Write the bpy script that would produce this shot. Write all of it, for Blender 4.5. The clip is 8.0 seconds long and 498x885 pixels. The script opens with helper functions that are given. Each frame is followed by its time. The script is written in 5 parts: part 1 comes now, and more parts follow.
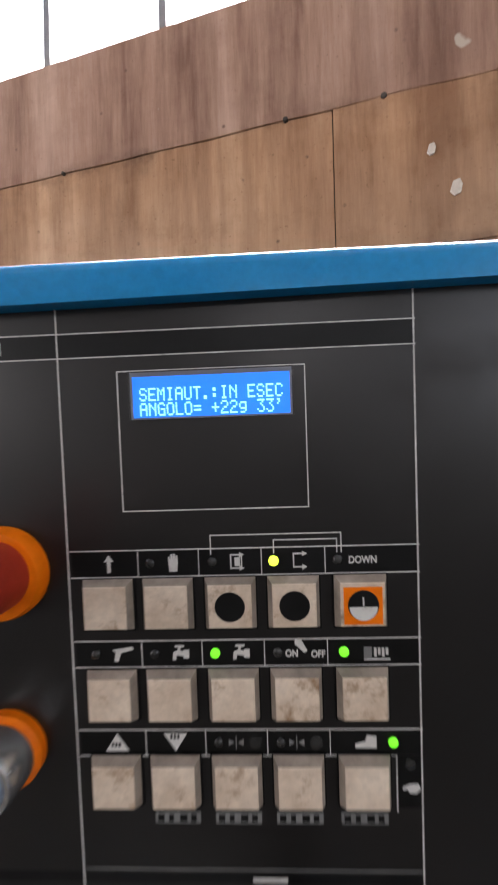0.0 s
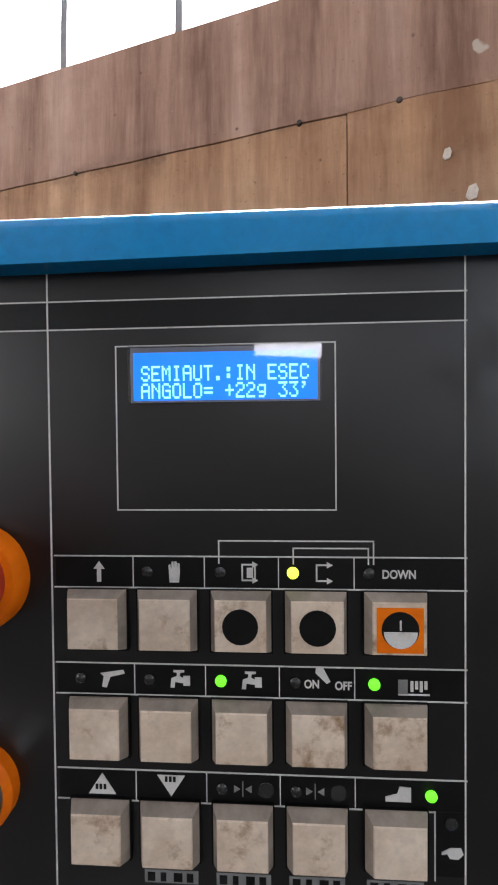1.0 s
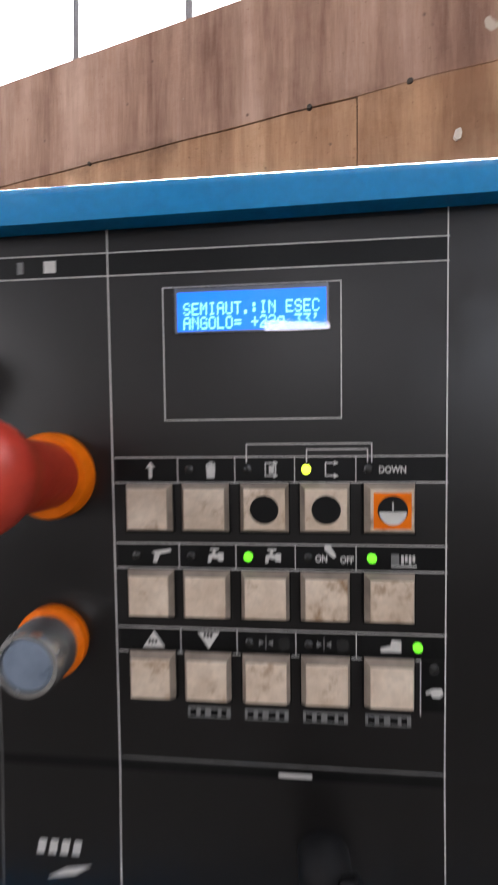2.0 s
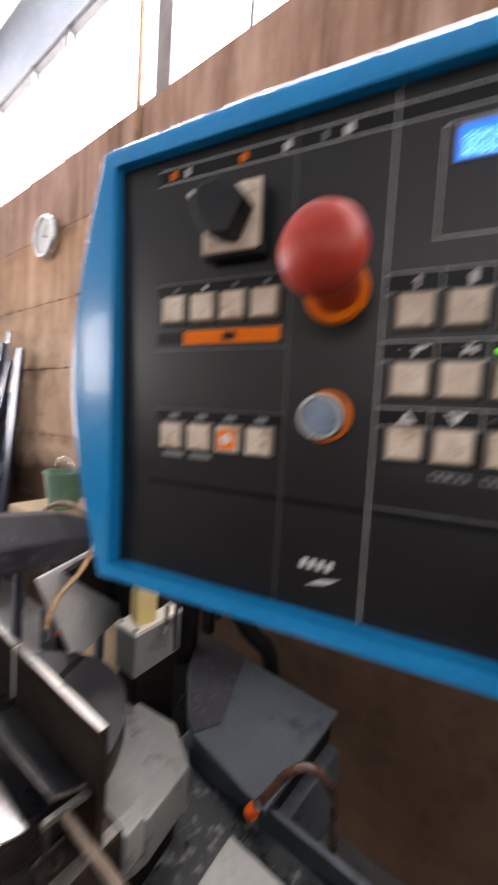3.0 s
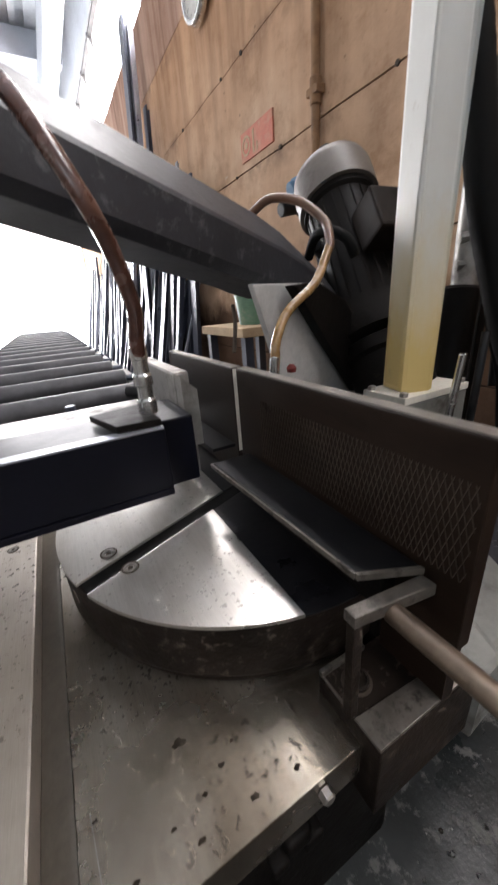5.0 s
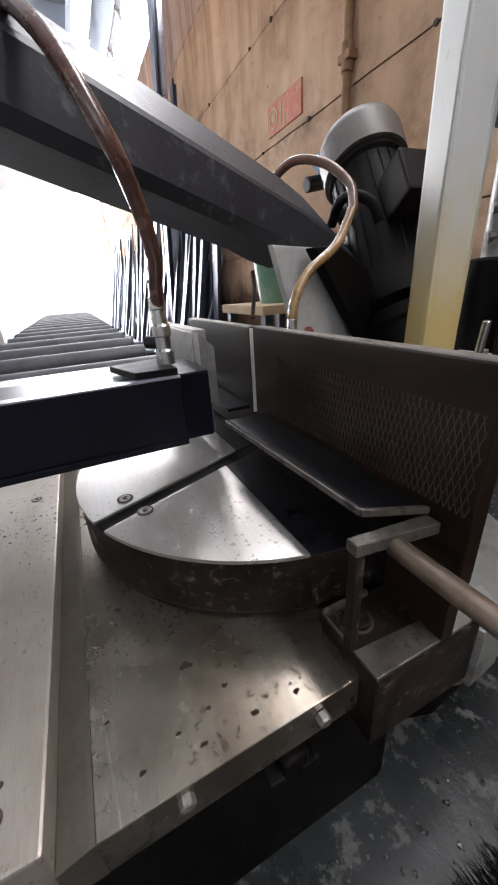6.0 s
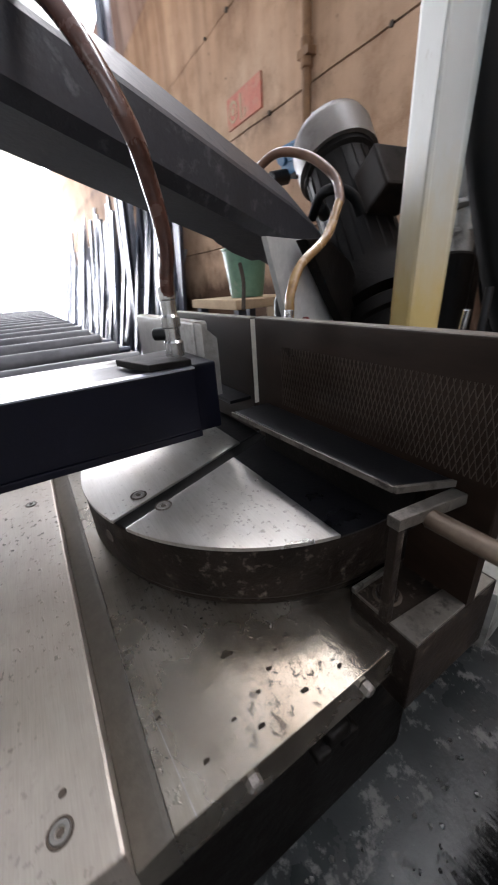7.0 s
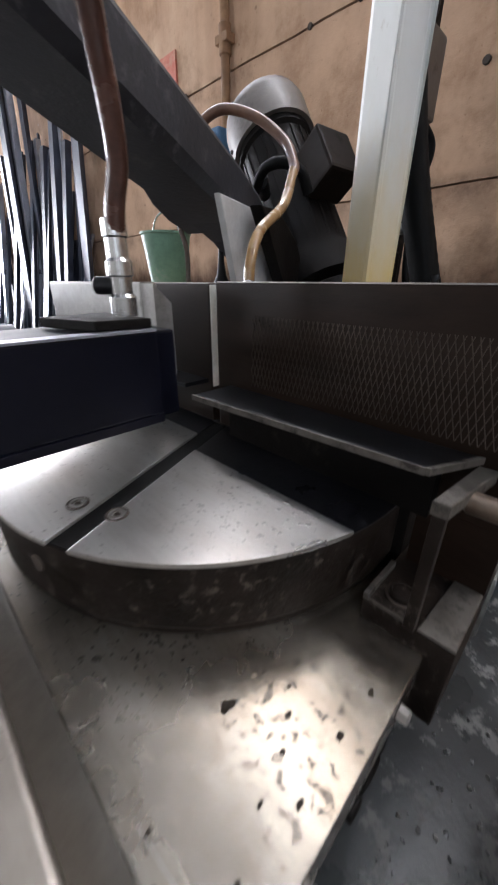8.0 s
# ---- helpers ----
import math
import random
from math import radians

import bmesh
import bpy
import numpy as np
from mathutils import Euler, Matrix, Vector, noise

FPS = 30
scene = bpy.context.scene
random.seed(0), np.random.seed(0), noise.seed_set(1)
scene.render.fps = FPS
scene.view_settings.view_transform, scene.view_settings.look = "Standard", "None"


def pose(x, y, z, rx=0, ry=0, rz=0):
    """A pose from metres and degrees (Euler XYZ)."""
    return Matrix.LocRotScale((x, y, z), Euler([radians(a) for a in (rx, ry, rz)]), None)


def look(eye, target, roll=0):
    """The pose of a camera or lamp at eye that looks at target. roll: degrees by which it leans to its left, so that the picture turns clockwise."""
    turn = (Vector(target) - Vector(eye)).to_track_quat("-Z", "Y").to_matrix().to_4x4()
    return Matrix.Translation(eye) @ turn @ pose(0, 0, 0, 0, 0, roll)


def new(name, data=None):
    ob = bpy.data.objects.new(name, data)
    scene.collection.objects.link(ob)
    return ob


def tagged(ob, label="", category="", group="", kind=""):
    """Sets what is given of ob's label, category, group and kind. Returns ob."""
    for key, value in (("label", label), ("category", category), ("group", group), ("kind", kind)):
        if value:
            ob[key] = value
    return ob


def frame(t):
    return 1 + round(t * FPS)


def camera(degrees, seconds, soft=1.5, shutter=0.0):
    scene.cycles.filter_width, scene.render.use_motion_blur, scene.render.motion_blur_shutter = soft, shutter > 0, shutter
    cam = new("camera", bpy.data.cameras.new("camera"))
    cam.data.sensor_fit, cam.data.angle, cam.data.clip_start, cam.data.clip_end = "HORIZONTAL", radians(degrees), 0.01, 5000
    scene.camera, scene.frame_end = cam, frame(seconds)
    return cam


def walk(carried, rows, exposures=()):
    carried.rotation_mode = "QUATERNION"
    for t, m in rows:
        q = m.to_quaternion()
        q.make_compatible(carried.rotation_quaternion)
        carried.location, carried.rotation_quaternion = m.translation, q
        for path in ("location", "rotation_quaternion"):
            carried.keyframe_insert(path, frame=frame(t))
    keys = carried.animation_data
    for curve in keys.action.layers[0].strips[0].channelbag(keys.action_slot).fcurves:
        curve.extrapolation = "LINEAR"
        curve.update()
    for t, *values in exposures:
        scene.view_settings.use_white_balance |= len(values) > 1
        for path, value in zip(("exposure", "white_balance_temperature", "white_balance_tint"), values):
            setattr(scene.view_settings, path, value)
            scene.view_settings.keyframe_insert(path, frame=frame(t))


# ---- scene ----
cam = camera(70.9, 8.0, soft=2.0, shutter=0.6)
METRES, EYE, TILT, LEAN, TURN = 1.0, 1.72, 0.0, 0.0, 15.0
PATH = [
    (0, (0.694, -0.156, 1.564), (0.224, 1.788, 1.576), -1.4),
    (0.5, (0.687, -0.133, 1.556), (0.226, 1.809, 1.679), -0.3),
    (1, (0.683, -0.135, 1.558), (0.195, 1.804, 1.606), 0.1),
    (1.2, (0.685, -0.138, 1.553), (0.188, 1.796, 1.671), 0.0),
    (2.3, (0.685, -0.191, 1.502), (0.092, 1.719, 1.482), 0.8),
    (2.5, (0.683, -0.212, 1.483), (-0.075, 1.639, 1.488), 2.5),
    (2.8, (0.660, -0.239, 1.455), (-0.313, 1.505, 1.350), 3.4),
    (3, (0.641, -0.253, 1.421), (-0.504, 1.381, 1.284), 3.8),
    (3.2, (0.607, -0.270, 1.389), (-0.650, 1.252, 1.087), 3.6),
    (3.5, (0.547, -0.273, 1.312), (-0.833, 1.121, 0.930), 5.7),
    (3.8, (0.494, -0.266, 1.247), (-0.895, 1.092, 0.755), 5.4),
    (4, (0.457, -0.253, 1.211), (-0.967, 1.033, 0.640), 3.4),
    (4.1, (0.439, -0.243, 1.184), (-1.013, 0.996, 0.585), 2.2),
    (4.5, (0.38, -0.209, 1.117), (-1.162, 0.916, 0.52), -1.4),
    (5, (0.331, -0.161, 1.065), (-1.316, 0.691, 0.316), -4.4),
    (6.5, (0.354, -0.182, 1.037), (-1.32, 0.56, 0.233), -3.7),
    (7, (0.331, -0.208, 1.036), (-1.241, 0.704, 0.201), -4.1),
    (7.5, (0.298, -0.233, 1.023), (-1.088, 0.926, 0.164), -2.2),
    (7.7, (0.277, -0.238, 1.009), (-0.995, 1.027, 0.124), 0.4),
    (8, (0.263, -0.219, 1.002), (-1.018, 1.068, 0.165), 0.3),
]
walk(cam, [(t, look(eye, target, roll)) for t, eye, target, roll in PATH], [(0.0, 0.27, 6500, 17), (0.5, 0.25, 6250, 15), (1.2, 0.25, 6250, 15), (2.5, 0.55, 6550, 18), (3.0, 0.48, 6650, 18), (3.5, 0.28, 6650, 13), (4.0, 0.24, 7000, 14), (4.5, 0.14, 6900, 14), (5.0, 0.06, 6600, 14), (6.5, 0.14, 6300, 14), (7.0, 0.16, 6250, 14), (8.0, 0.24, 6150, 14)])

# ---- world, sun, large lights ----
world = bpy.data.worlds.new("world")
scene.world = world
world.use_nodes = True
wn = world.node_tree
sky = wn.nodes.new("ShaderNodeTexSky")
sky.sky_type = "NISHITA"
sky.sun_disc = False
sky.sun_elevation = radians(48)
sky.sun_rotation = radians(20)
wn.nodes["Background"].inputs[1].default_value = 0.15
wn.links.new(sky.outputs[0], wn.nodes["Background"].inputs[0])


def window_light(name, x, y, z, sx, sy, watts, rx, rz, colour=(1.0, 0.97, 0.93)):
    """An area lamp for daylight through one opening, seen or assumed."""
    lamp = bpy.data.lights.new(name, "AREA")
    lamp.shape, lamp.size, lamp.size_y, lamp.energy, lamp.color = "RECTANGLE", sx, sy, watts, colour
    ob = new(name, lamp)
    ob.matrix_world = pose(x, y, z, rx, 0, rz)
    return ob


# ---- materials ----
def nodes_of(name):
    m = bpy.data.materials.new(name)
    m.use_nodes = True
    n = m.node_tree.nodes
    return m, n, m.node_tree.links, n["Principled BSDF"]


def ramp(n, stops):
    r = n.new("ShaderNodeValToRGB")
    while len(r.color_ramp.elements) < len(stops):
        r.color_ramp.elements.new(0.5)
    for e, (p, c) in zip(r.color_ramp.elements, stops):
        e.position, e.color = p, (*c, 1)
    return r


def mapped(n, l, scale, kind="Object"):
    tc, mp = n.new("ShaderNodeTexCoord"), n.new("ShaderNodeMapping")
    mp.inputs["Scale"].default_value = scale
    l.new(tc.outputs[kind], mp.inputs["Vector"])
    return mp


def noise_node(n, l, src, scale, detail=6, rough=0.6):
    t = n.new("ShaderNodeTexNoise")
    t.inputs["Scale"].default_value, t.inputs["Detail"].default_value, t.inputs["Roughness"].default_value = scale, detail, rough
    l.new(src.outputs[0], t.inputs["Vector"])
    return t


def mixed(n, l, fac, a, b, mode="MIX"):
    m = n.new("ShaderNodeMix")
    m.data_type, m.blend_type = "RGBA", mode
    for sock, v in ((m.inputs[0], fac), (m.inputs[6], a), (m.inputs[7], b)):
        if isinstance(v, (int, float)):
            sock.default_value = v
        elif isinstance(v, tuple):
            sock.default_value = (*v, 1)
        else:
            l.new(v, sock)
    return m.outputs[2]


def surface(name, dark, light, rough=(0.4, 0.6), metal=0.0, scale=12.0, grain=90.0, stretch=(1, 1, 1), bump=0.1, dirt=None, dirt_at=(0.55, 0.7), dirt_scale=5.0, coat=0.0, dist=0.002, shine=0.5):
    """A worn surface: two scales of colour, uneven gloss, fine relief, and patches of dirt."""
    m, n, l, p = nodes_of(name)
    mp = mapped(n, l, stretch)
    big, fine = noise_node(n, l, mp, scale), noise_node(n, l, mp, grain, 4, 0.7)
    base = ramp(n, [(0.32, dark), (0.68, light)])
    l.new(big.outputs[0], base.inputs[0])
    grainy = ramp(n, [(0.25, (0.78, 0.78, 0.78)), (0.7, (1.08, 1.08, 1.08))])
    l.new(fine.outputs[0], grainy.inputs[0])
    colour = mixed(n, l, 0.75, base.outputs[0], grainy.outputs[0], "MULTIPLY")
    rr = ramp(n, [(0.3, (rough[0],) * 3), (0.7, (rough[1],) * 3)])
    l.new(big.outputs[0], rr.inputs[0])
    gloss = rr.outputs[0]
    if dirt:
        spots = noise_node(n, l, mp, dirt_scale, 8, 0.68)
        mask = ramp(n, [(dirt_at[0], (0, 0, 0)), (dirt_at[1], (1, 1, 1))])
        l.new(spots.outputs[0], mask.inputs[0])
        colour = mixed(n, l, mask.outputs[0], colour, dirt)
        gloss = mixed(n, l, mask.outputs[0], gloss, (0.75, 0.75, 0.75))
        if metal:
            dull = ramp(n, [(0, (metal,) * 3), (1, (metal * 0.25,) * 3)])
            l.new(mask.outputs[0], dull.inputs[0])
            l.new(dull.outputs[0], p.inputs["Metallic"])
    if metal and not dirt:
        p.inputs["Metallic"].default_value = metal
    l.new(colour, p.inputs["Base Color"])
    l.new(gloss, p.inputs["Roughness"])
    p.inputs["Coat Weight"].default_value = coat
    p.inputs["Specular IOR Level"].default_value = shine
    b = n.new("ShaderNodeBump")
    b.inputs["Strength"].default_value, b.inputs["Distance"].default_value = bump, dist
    l.new(fine.outputs[0], b.inputs["Height"])
    l.new(b.outputs[0], p.inputs["Normal"])
    return m


def glowing(name, colour, strength):
    m, n, l, p = nodes_of(name)
    p.inputs["Base Color"].default_value = (*colour, 1)
    p.inputs["Emission Color"].default_value = (*colour, 1)
    p.inputs["Emission Strength"].default_value = strength
    return m


def height_mask(n, l, z0, z1, wobble=0.0, scale=2.0):
    """0 below z0 to 1 above z1, with an uneven border."""
    tc, sep, rng = n.new("ShaderNodeTexCoord"), n.new("ShaderNodeSeparateXYZ"), n.new("ShaderNodeMapRange")
    l.new(tc.outputs["Object"], sep.inputs[0])
    z = sep.outputs[2]
    if wobble:
        w, k, add = noise_node(n, l, mapped(n, l, (1, 1, 0.6)), scale, 7, 0.65), n.new("ShaderNodeMath"), n.new("ShaderNodeMath")
        k.operation, k.inputs[1].default_value = "MULTIPLY_ADD", wobble * 2
        k.inputs[2].default_value = -wobble
        l.new(w.outputs[0], k.inputs[0])
        l.new(z, add.inputs[0])
        l.new(k.outputs[0], add.inputs[1])
        z = add.outputs[0]
    rng.inputs["From Min"].default_value, rng.inputs["From Max"].default_value = z0, z1
    l.new(z, rng.inputs["Value"])
    return rng.outputs[0]


def concrete():
    """Board-marked concrete, tan, with rust streaks under the windows, moisture and shade at the foot."""
    m, n, l, p = nodes_of("concrete_wall")
    plain = mapped(n, l, (1, 1, 1))
    cloud, mottle = noise_node(n, l, plain, 1.5, 8, 0.6), noise_node(n, l, plain, 6.5, 9, 0.7)
    streak, fine_streak = noise_node(n, l, mapped(n, l, (6.0, 6.0, 0.55)), 1.0, 7, 0.68), noise_node(n, l, mapped(n, l, (17, 17, 1.3)), 1.0, 6, 0.65)
    pit = noise_node(n, l, plain, 70, 5, 0.7)
    base = ramp(n, [(0.3, (0.36, 0.235, 0.155)), (0.5, (0.49, 0.325, 0.212)), (0.7, (0.60, 0.43, 0.30))])
    l.new(cloud.outputs[0], base.inputs[0])
    mot = ramp(n, [(0.34, (0.66, 0.60, 0.56)), (0.5, (1.0, 1.0, 1.0)), (0.68, (1.12, 1.13, 1.15))])
    l.new(mottle.outputs[0], mot.inputs[0])
    c = mixed(n, l, 0.8, base.outputs[0], mot.outputs[0], "MULTIPLY")
    # rust and soot run down from the sill
    high = height_mask(n, l, 1.75, 2.55, 0.5, 1.2)
    c = mixed(n, l, mixed(n, l, 1.0, high, (0.62, 0.62, 0.62), "MULTIPLY"), c, mixed(n, l, height_mask(n, l, 2.537, 2.550), (0.50, 0.285, 0.15), (0.40, 0.255, 0.205)))
    s1 = ramp(n, [(0.34, (0.46, 0.37, 0.33)), (0.47, (0.80, 0.72, 0.67)), (0.60, (1.03, 1.01, 1.0)), (0.76, (1.22, 1.20, 1.17))])
    l.new(streak.outputs[0], s1.inputs[0])
    s2 = ramp(n, [(0.36, (0.5, 0.42, 0.38)), (0.55, (1.05, 1.03, 1.0))])
    l.new(fine_streak.outputs[0], s2.inputs[0])
    fall = ramp(n, [(0.0, (0.14, 0.14, 0.14)), (1.0, (0.97, 0.97, 0.97))])
    l.new(high, fall.inputs[0])
    c = mixed(n, l, fall.outputs[0], c, mixed(n, l, 1.0, c, s1.outputs[0], "MULTIPLY"))
    c = mixed(n, l, mixed(n, l, 1.0, fall.outputs[0], (0.42, 0.42, 0.42), "MULTIPLY"), c, mixed(n, l, 1.0, c, s2.outputs[0], "MULTIPLY"))
    # small pits and dark spots
    sp = ramp(n, [(0.28, (0.4, 0.36, 0.33)), (0.38, (1, 1, 1))])
    l.new(pit.outputs[0], sp.inputs[0])
    c = mixed(n, l, 0.7, c, sp.outputs[0], "MULTIPLY")
    spot = n.new("ShaderNodeTexVoronoi")
    spot.inputs["Scale"].default_value = 13
    l.new(plain.outputs[0], spot.inputs["Vector"])
    dark = ramp(n, [(0.05, (1, 1, 1)), (0.11, (0, 0, 0))])
    l.new(spot.outputs["Distance"], dark.inputs[0])
    some = ramp(n, [(0.52, (0, 0, 0)), (0.6, (1, 1, 1))])
    l.new(mottle.outputs[0], some.inputs[0])
    c = mixed(n, l, mixed(n, l, 1.0, dark.outputs[0], some.outputs[0], "MULTIPLY"), c, (0.09, 0.055, 0.04))
    # rust that seeps from the joints between the pours
    tc, sep, third = n.new("ShaderNodeTexCoord"), n.new("ShaderNodeSeparateXYZ"), n.new("ShaderNodeMath")
    seep = noise_node(n, l, mapped(n, l, (2.2, 2.2, 2.2)), 1.0, 9, 0.72)
    l.new(tc.outputs["Object"], sep.inputs[0])
    third.operation, third.inputs[1].default_value = "MULTIPLY", 1 / 3.0
    l.new(sep.outputs[2], third.inputs[0])
    stops = [(0.0, (0, 0, 0))]
    for z in (1.2245, 1.6645, 2.1005, 2.5435):
        stops += [((z - 0.085) / 3, (0, 0, 0)), (z / 3, (1, 1, 1)), ((z + 0.03) / 3, (0, 0, 0))]
    band = ramp(n, stops)
    l.new(third.outputs[0], band.inputs[0])
    rust = ramp(n, [(0.47, (0, 0, 0)), (0.62, (0.9, 0.9, 0.9))])
    l.new(seep.outputs[0], rust.inputs[0])
    c = mixed(n, l, mixed(n, l, 1.0, band.outputs[0], rust.outputs[0], "MULTIPLY"), c, (0.085, 0.045, 0.03))
    # pale chips, and moisture risen from the floor with shade painted in
    pale = ramp(n, [(0.715, (0, 0, 0)), (0.74, (0.8, 0.8, 0.8))])
    chip = noise_node(n, l, plain, 8, 3, 0.5)
    l.new(chip.outputs[0], pale.inputs[0])
    c = mixed(n, l, pale.outputs[0], c, (0.52, 0.44, 0.35))
    damp_shade = height_mask(n, l, 0.98, 1.10, 0.22, 3.0)
    c = mixed(n, l, damp_shade, mixed(n, l, 0.95, c, (0.11, 0.08, 0.06), "MULTIPLY"), c)
    l.new(c, p.inputs["Base Color"])
    p.inputs["Roughness"].default_value = 0.88
    p.inputs["Specular IOR Level"].default_value = 0.25
    b = n.new("ShaderNodeBump")
    b.inputs["Strength"].default_value, b.inputs["Distance"].default_value = 0.35, 0.006
    l.new(pit.outputs[0], b.inputs["Height"])
    l.new(b.outputs[0], p.inputs["Normal"])
    return m


def post_paint():
    """Cream paint, stained yellow by oil at the foot."""
    m, n, l, p = nodes_of("cream_post_paint")
    mp = mapped(n, l, (1, 1, 0.5))
    big, fine = noise_node(n, l, mp, 9, 6, 0.6), noise_node(n, l, mp, 120, 4, 0.6)
    base = ramp(n, [(0.3, (0.60, 0.60, 0.55)), (0.7, (0.72, 0.72, 0.68))])
    l.new(big.outputs[0], base.inputs[0])
    oil = height_mask(n, l, 0.98, 1.17, 0.16, 9)
    c = mixed(n, l, oil, (0.60, 0.45, 0.18), base.outputs[0])
    mask = ramp(n, [(0.62, (0, 0, 0)), (0.72, (0.6, 0.6, 0.6))])
    spots = noise_node(n, l, mp, 26, 6, 0.7)
    l.new(spots.outputs[0], mask.inputs[0])
    c = mixed(n, l, mask.outputs[0], c, (0.34, 0.27, 0.17))
    l.new(c, p.inputs["Base Color"])
    p.inputs["Roughness"].default_value = 0.38
    b = n.new("ShaderNodeBump")
    b.inputs["Strength"].default_value, b.inputs["Distance"].default_value = 0.05, 0.001
    l.new(fine.outputs[0], b.inputs["Height"])
    l.new(b.outputs[0], p.inputs["Normal"])
    return m


def wet_steel(name, dark, light, rough, metal, film_depth=0.65, drops_depth=1.0):
    """Ground steel, wet with coolant, with dark drops and swarf marks."""
    m, n, l, p = nodes_of(name)
    mp = mapped(n, l, (1, 1, 1))
    brush = mapped(n, l, (4, 90, 4))
    cloud, fine, spots = noise_node(n, l, mp, 9, 6, 0.6), noise_node(n, l, brush, 12, 4, 0.6), noise_node(n, l, mp, 190, 4, 0.6)
    where = noise_node(n, l, mp, 7, 3, 0.5)
    base = ramp(n, [(0.3, dark), (0.7, light)])
    l.new(cloud.outputs[0], base.inputs[0])
    g = ramp(n, [(0.3, (0.86, 0.86, 0.86)), (0.7, (1.05, 1.05, 1.05))])
    l.new(fine.outputs[0], g.inputs[0])
    c = mixed(n, l, 0.7, base.outputs[0], g.outputs[0], "MULTIPLY")
    sp, wh = ramp(n, [(0.60, (0, 0, 0)), (0.64, (1, 1, 1))]), ramp(n, [(0.46, (0, 0, 0)), (0.6, (1, 1, 1))])
    l.new(spots.outputs[0], sp.inputs[0])
    l.new(where.outputs[0], wh.inputs[0])
    mask = mixed(n, l, 1.0, sp.outputs[0], wh.outputs[0], "MULTIPLY")
    drops = n.new("ShaderNodeTexVoronoi")
    drops.inputs["Scale"].default_value = 170
    l.new(mp.outputs[0], drops.inputs["Vector"])
    round_drop = ramp(n, [(0.13, (1, 1, 1)), (0.24, (0, 0, 0))])
    l.new(drops.outputs["Distance"], round_drop.inputs[0])
    patchy = ramp(n, [(0.54, (0, 0, 0)), (0.6, (1, 1, 1))])
    l.new(cloud.outputs[0], patchy.inputs[0])
    mask = mixed(n, l, 1.0, mask, mixed(n, l, 1.0, round_drop.outputs[0], patchy.outputs[0], "MULTIPLY"), "LIGHTEN")
    film = noise_node(n, l, mapped(n, l, (3, 9, 3)), 1.6, 6, 0.65)
    smear = ramp(n, [(0.42, (0.5, 0.43, 0.36)), (0.6, (1, 1, 1))])
    l.new(film.outputs[0], smear.inputs[0])
    c = mixed(n, l, film_depth, c, smear.outputs[0], "MULTIPLY")
    mask = mixed(n, l, 1.0, mask, (drops_depth,) * 3, "MULTIPLY")
    c = mixed(n, l, mask, c, (0.06, 0.05, 0.04))
    l.new(c, p.inputs["Base Color"])
    rr = ramp(n, [(0.3, (rough[0],) * 3), (0.7, (rough[1],) * 3)])
    l.new(cloud.outputs[0], rr.inputs[0])
    l.new(rr.outputs[0], p.inputs["Roughness"])
    p.inputs["Metallic"].default_value = metal
    b = n.new("ShaderNodeBump")
    b.inputs["Strength"].default_value, b.inputs["Distance"].default_value = 0.32, 0.0008
    l.new(mask, b.inputs["Height"])
    b2 = n.new("ShaderNodeBump")
    b2.inputs["Strength"].default_value, b2.inputs["Distance"].default_value = 0.06, 0.0006
    l.new(fine.outputs[0], b2.inputs["Height"])
    l.new(b.outputs[0], b2.inputs["Normal"])
    l.new(b2.outputs[0], p.inputs["Normal"])
    return m


CONCRETE = concrete()
# dirt of the joints; also painted in for the shade inside holes
JOINT = surface("joint_dirt_hole_dark", (0.03, 0.022, 0.016), (0.08, 0.06, 0.045), (0.8, 0.95))
CHIP_PLASTER = surface("pale_plaster_chip", (0.55, 0.47, 0.38), (0.66, 0.58, 0.49), (0.8, 0.95), scale=30)
# paler than the other slabs: daylight from the gateway is in this colour
FLOOR = surface("daylit_floor_concrete", (0.26, 0.25, 0.235), (0.40, 0.39, 0.37), (0.45, 0.7), scale=2.5, grain=40, dirt=(0.12, 0.11, 0.10), dirt_at=(0.6, 0.75), dirt_scale=3)
SLUDGE = surface("oily_sludge", (0.012, 0.009, 0.006), (0.045, 0.036, 0.027), (0.6, 0.8), scale=160, grain=500, bump=0.5, shine=0.15)
# darkened so that the panel reflects less light
FLOOR_DIM = surface("dimmed_floor", (0.03, 0.027, 0.024), (0.075, 0.07, 0.062), (0.45, 0.7), scale=2.5, grain=40, dirt=(0.02, 0.018, 0.016), dirt_scale=3)
PALE_WALL = surface("pale_plaster", (0.26, 0.25, 0.235), (0.36, 0.35, 0.33), (0.8, 0.9), scale=1.2, grain=25)
ROOF = surface("roof_sheet", (0.44, 0.47, 0.5), (0.56, 0.59, 0.62), (0.6, 0.8), scale=2, grain=30)
BEAM_PAINT = surface("roof_beam_paint", (0.40, 0.44, 0.50), (0.52, 0.56, 0.62), (0.5, 0.7), scale=2)
FRAME_METAL = surface("window_frame_metal", (0.12, 0.12, 0.12), (0.2, 0.2, 0.2), (0.5, 0.7))
BLUE = surface("blue_paint", (0.002, 0.22, 0.49), (0.004, 0.255, 0.56), (0.16, 0.28), scale=9, grain=220, bump=0.12, coat=0.15, dist=0.001, shine=0.35)
FACE = surface("black_foil", (0.0035, 0.0028, 0.0025), (0.007, 0.0058, 0.0052), (0.32, 0.42), scale=5, grain=400, bump=0.05, dist=0.0005, dirt=(0.014, 0.011, 0.0095), dirt_at=(0.58, 0.85), dirt_scale=9, shine=0.5)
STRIP = surface("black_print", (0.002, 0.002, 0.002), (0.004, 0.004, 0.004), (0.4, 0.5), scale=30, shine=0.25)
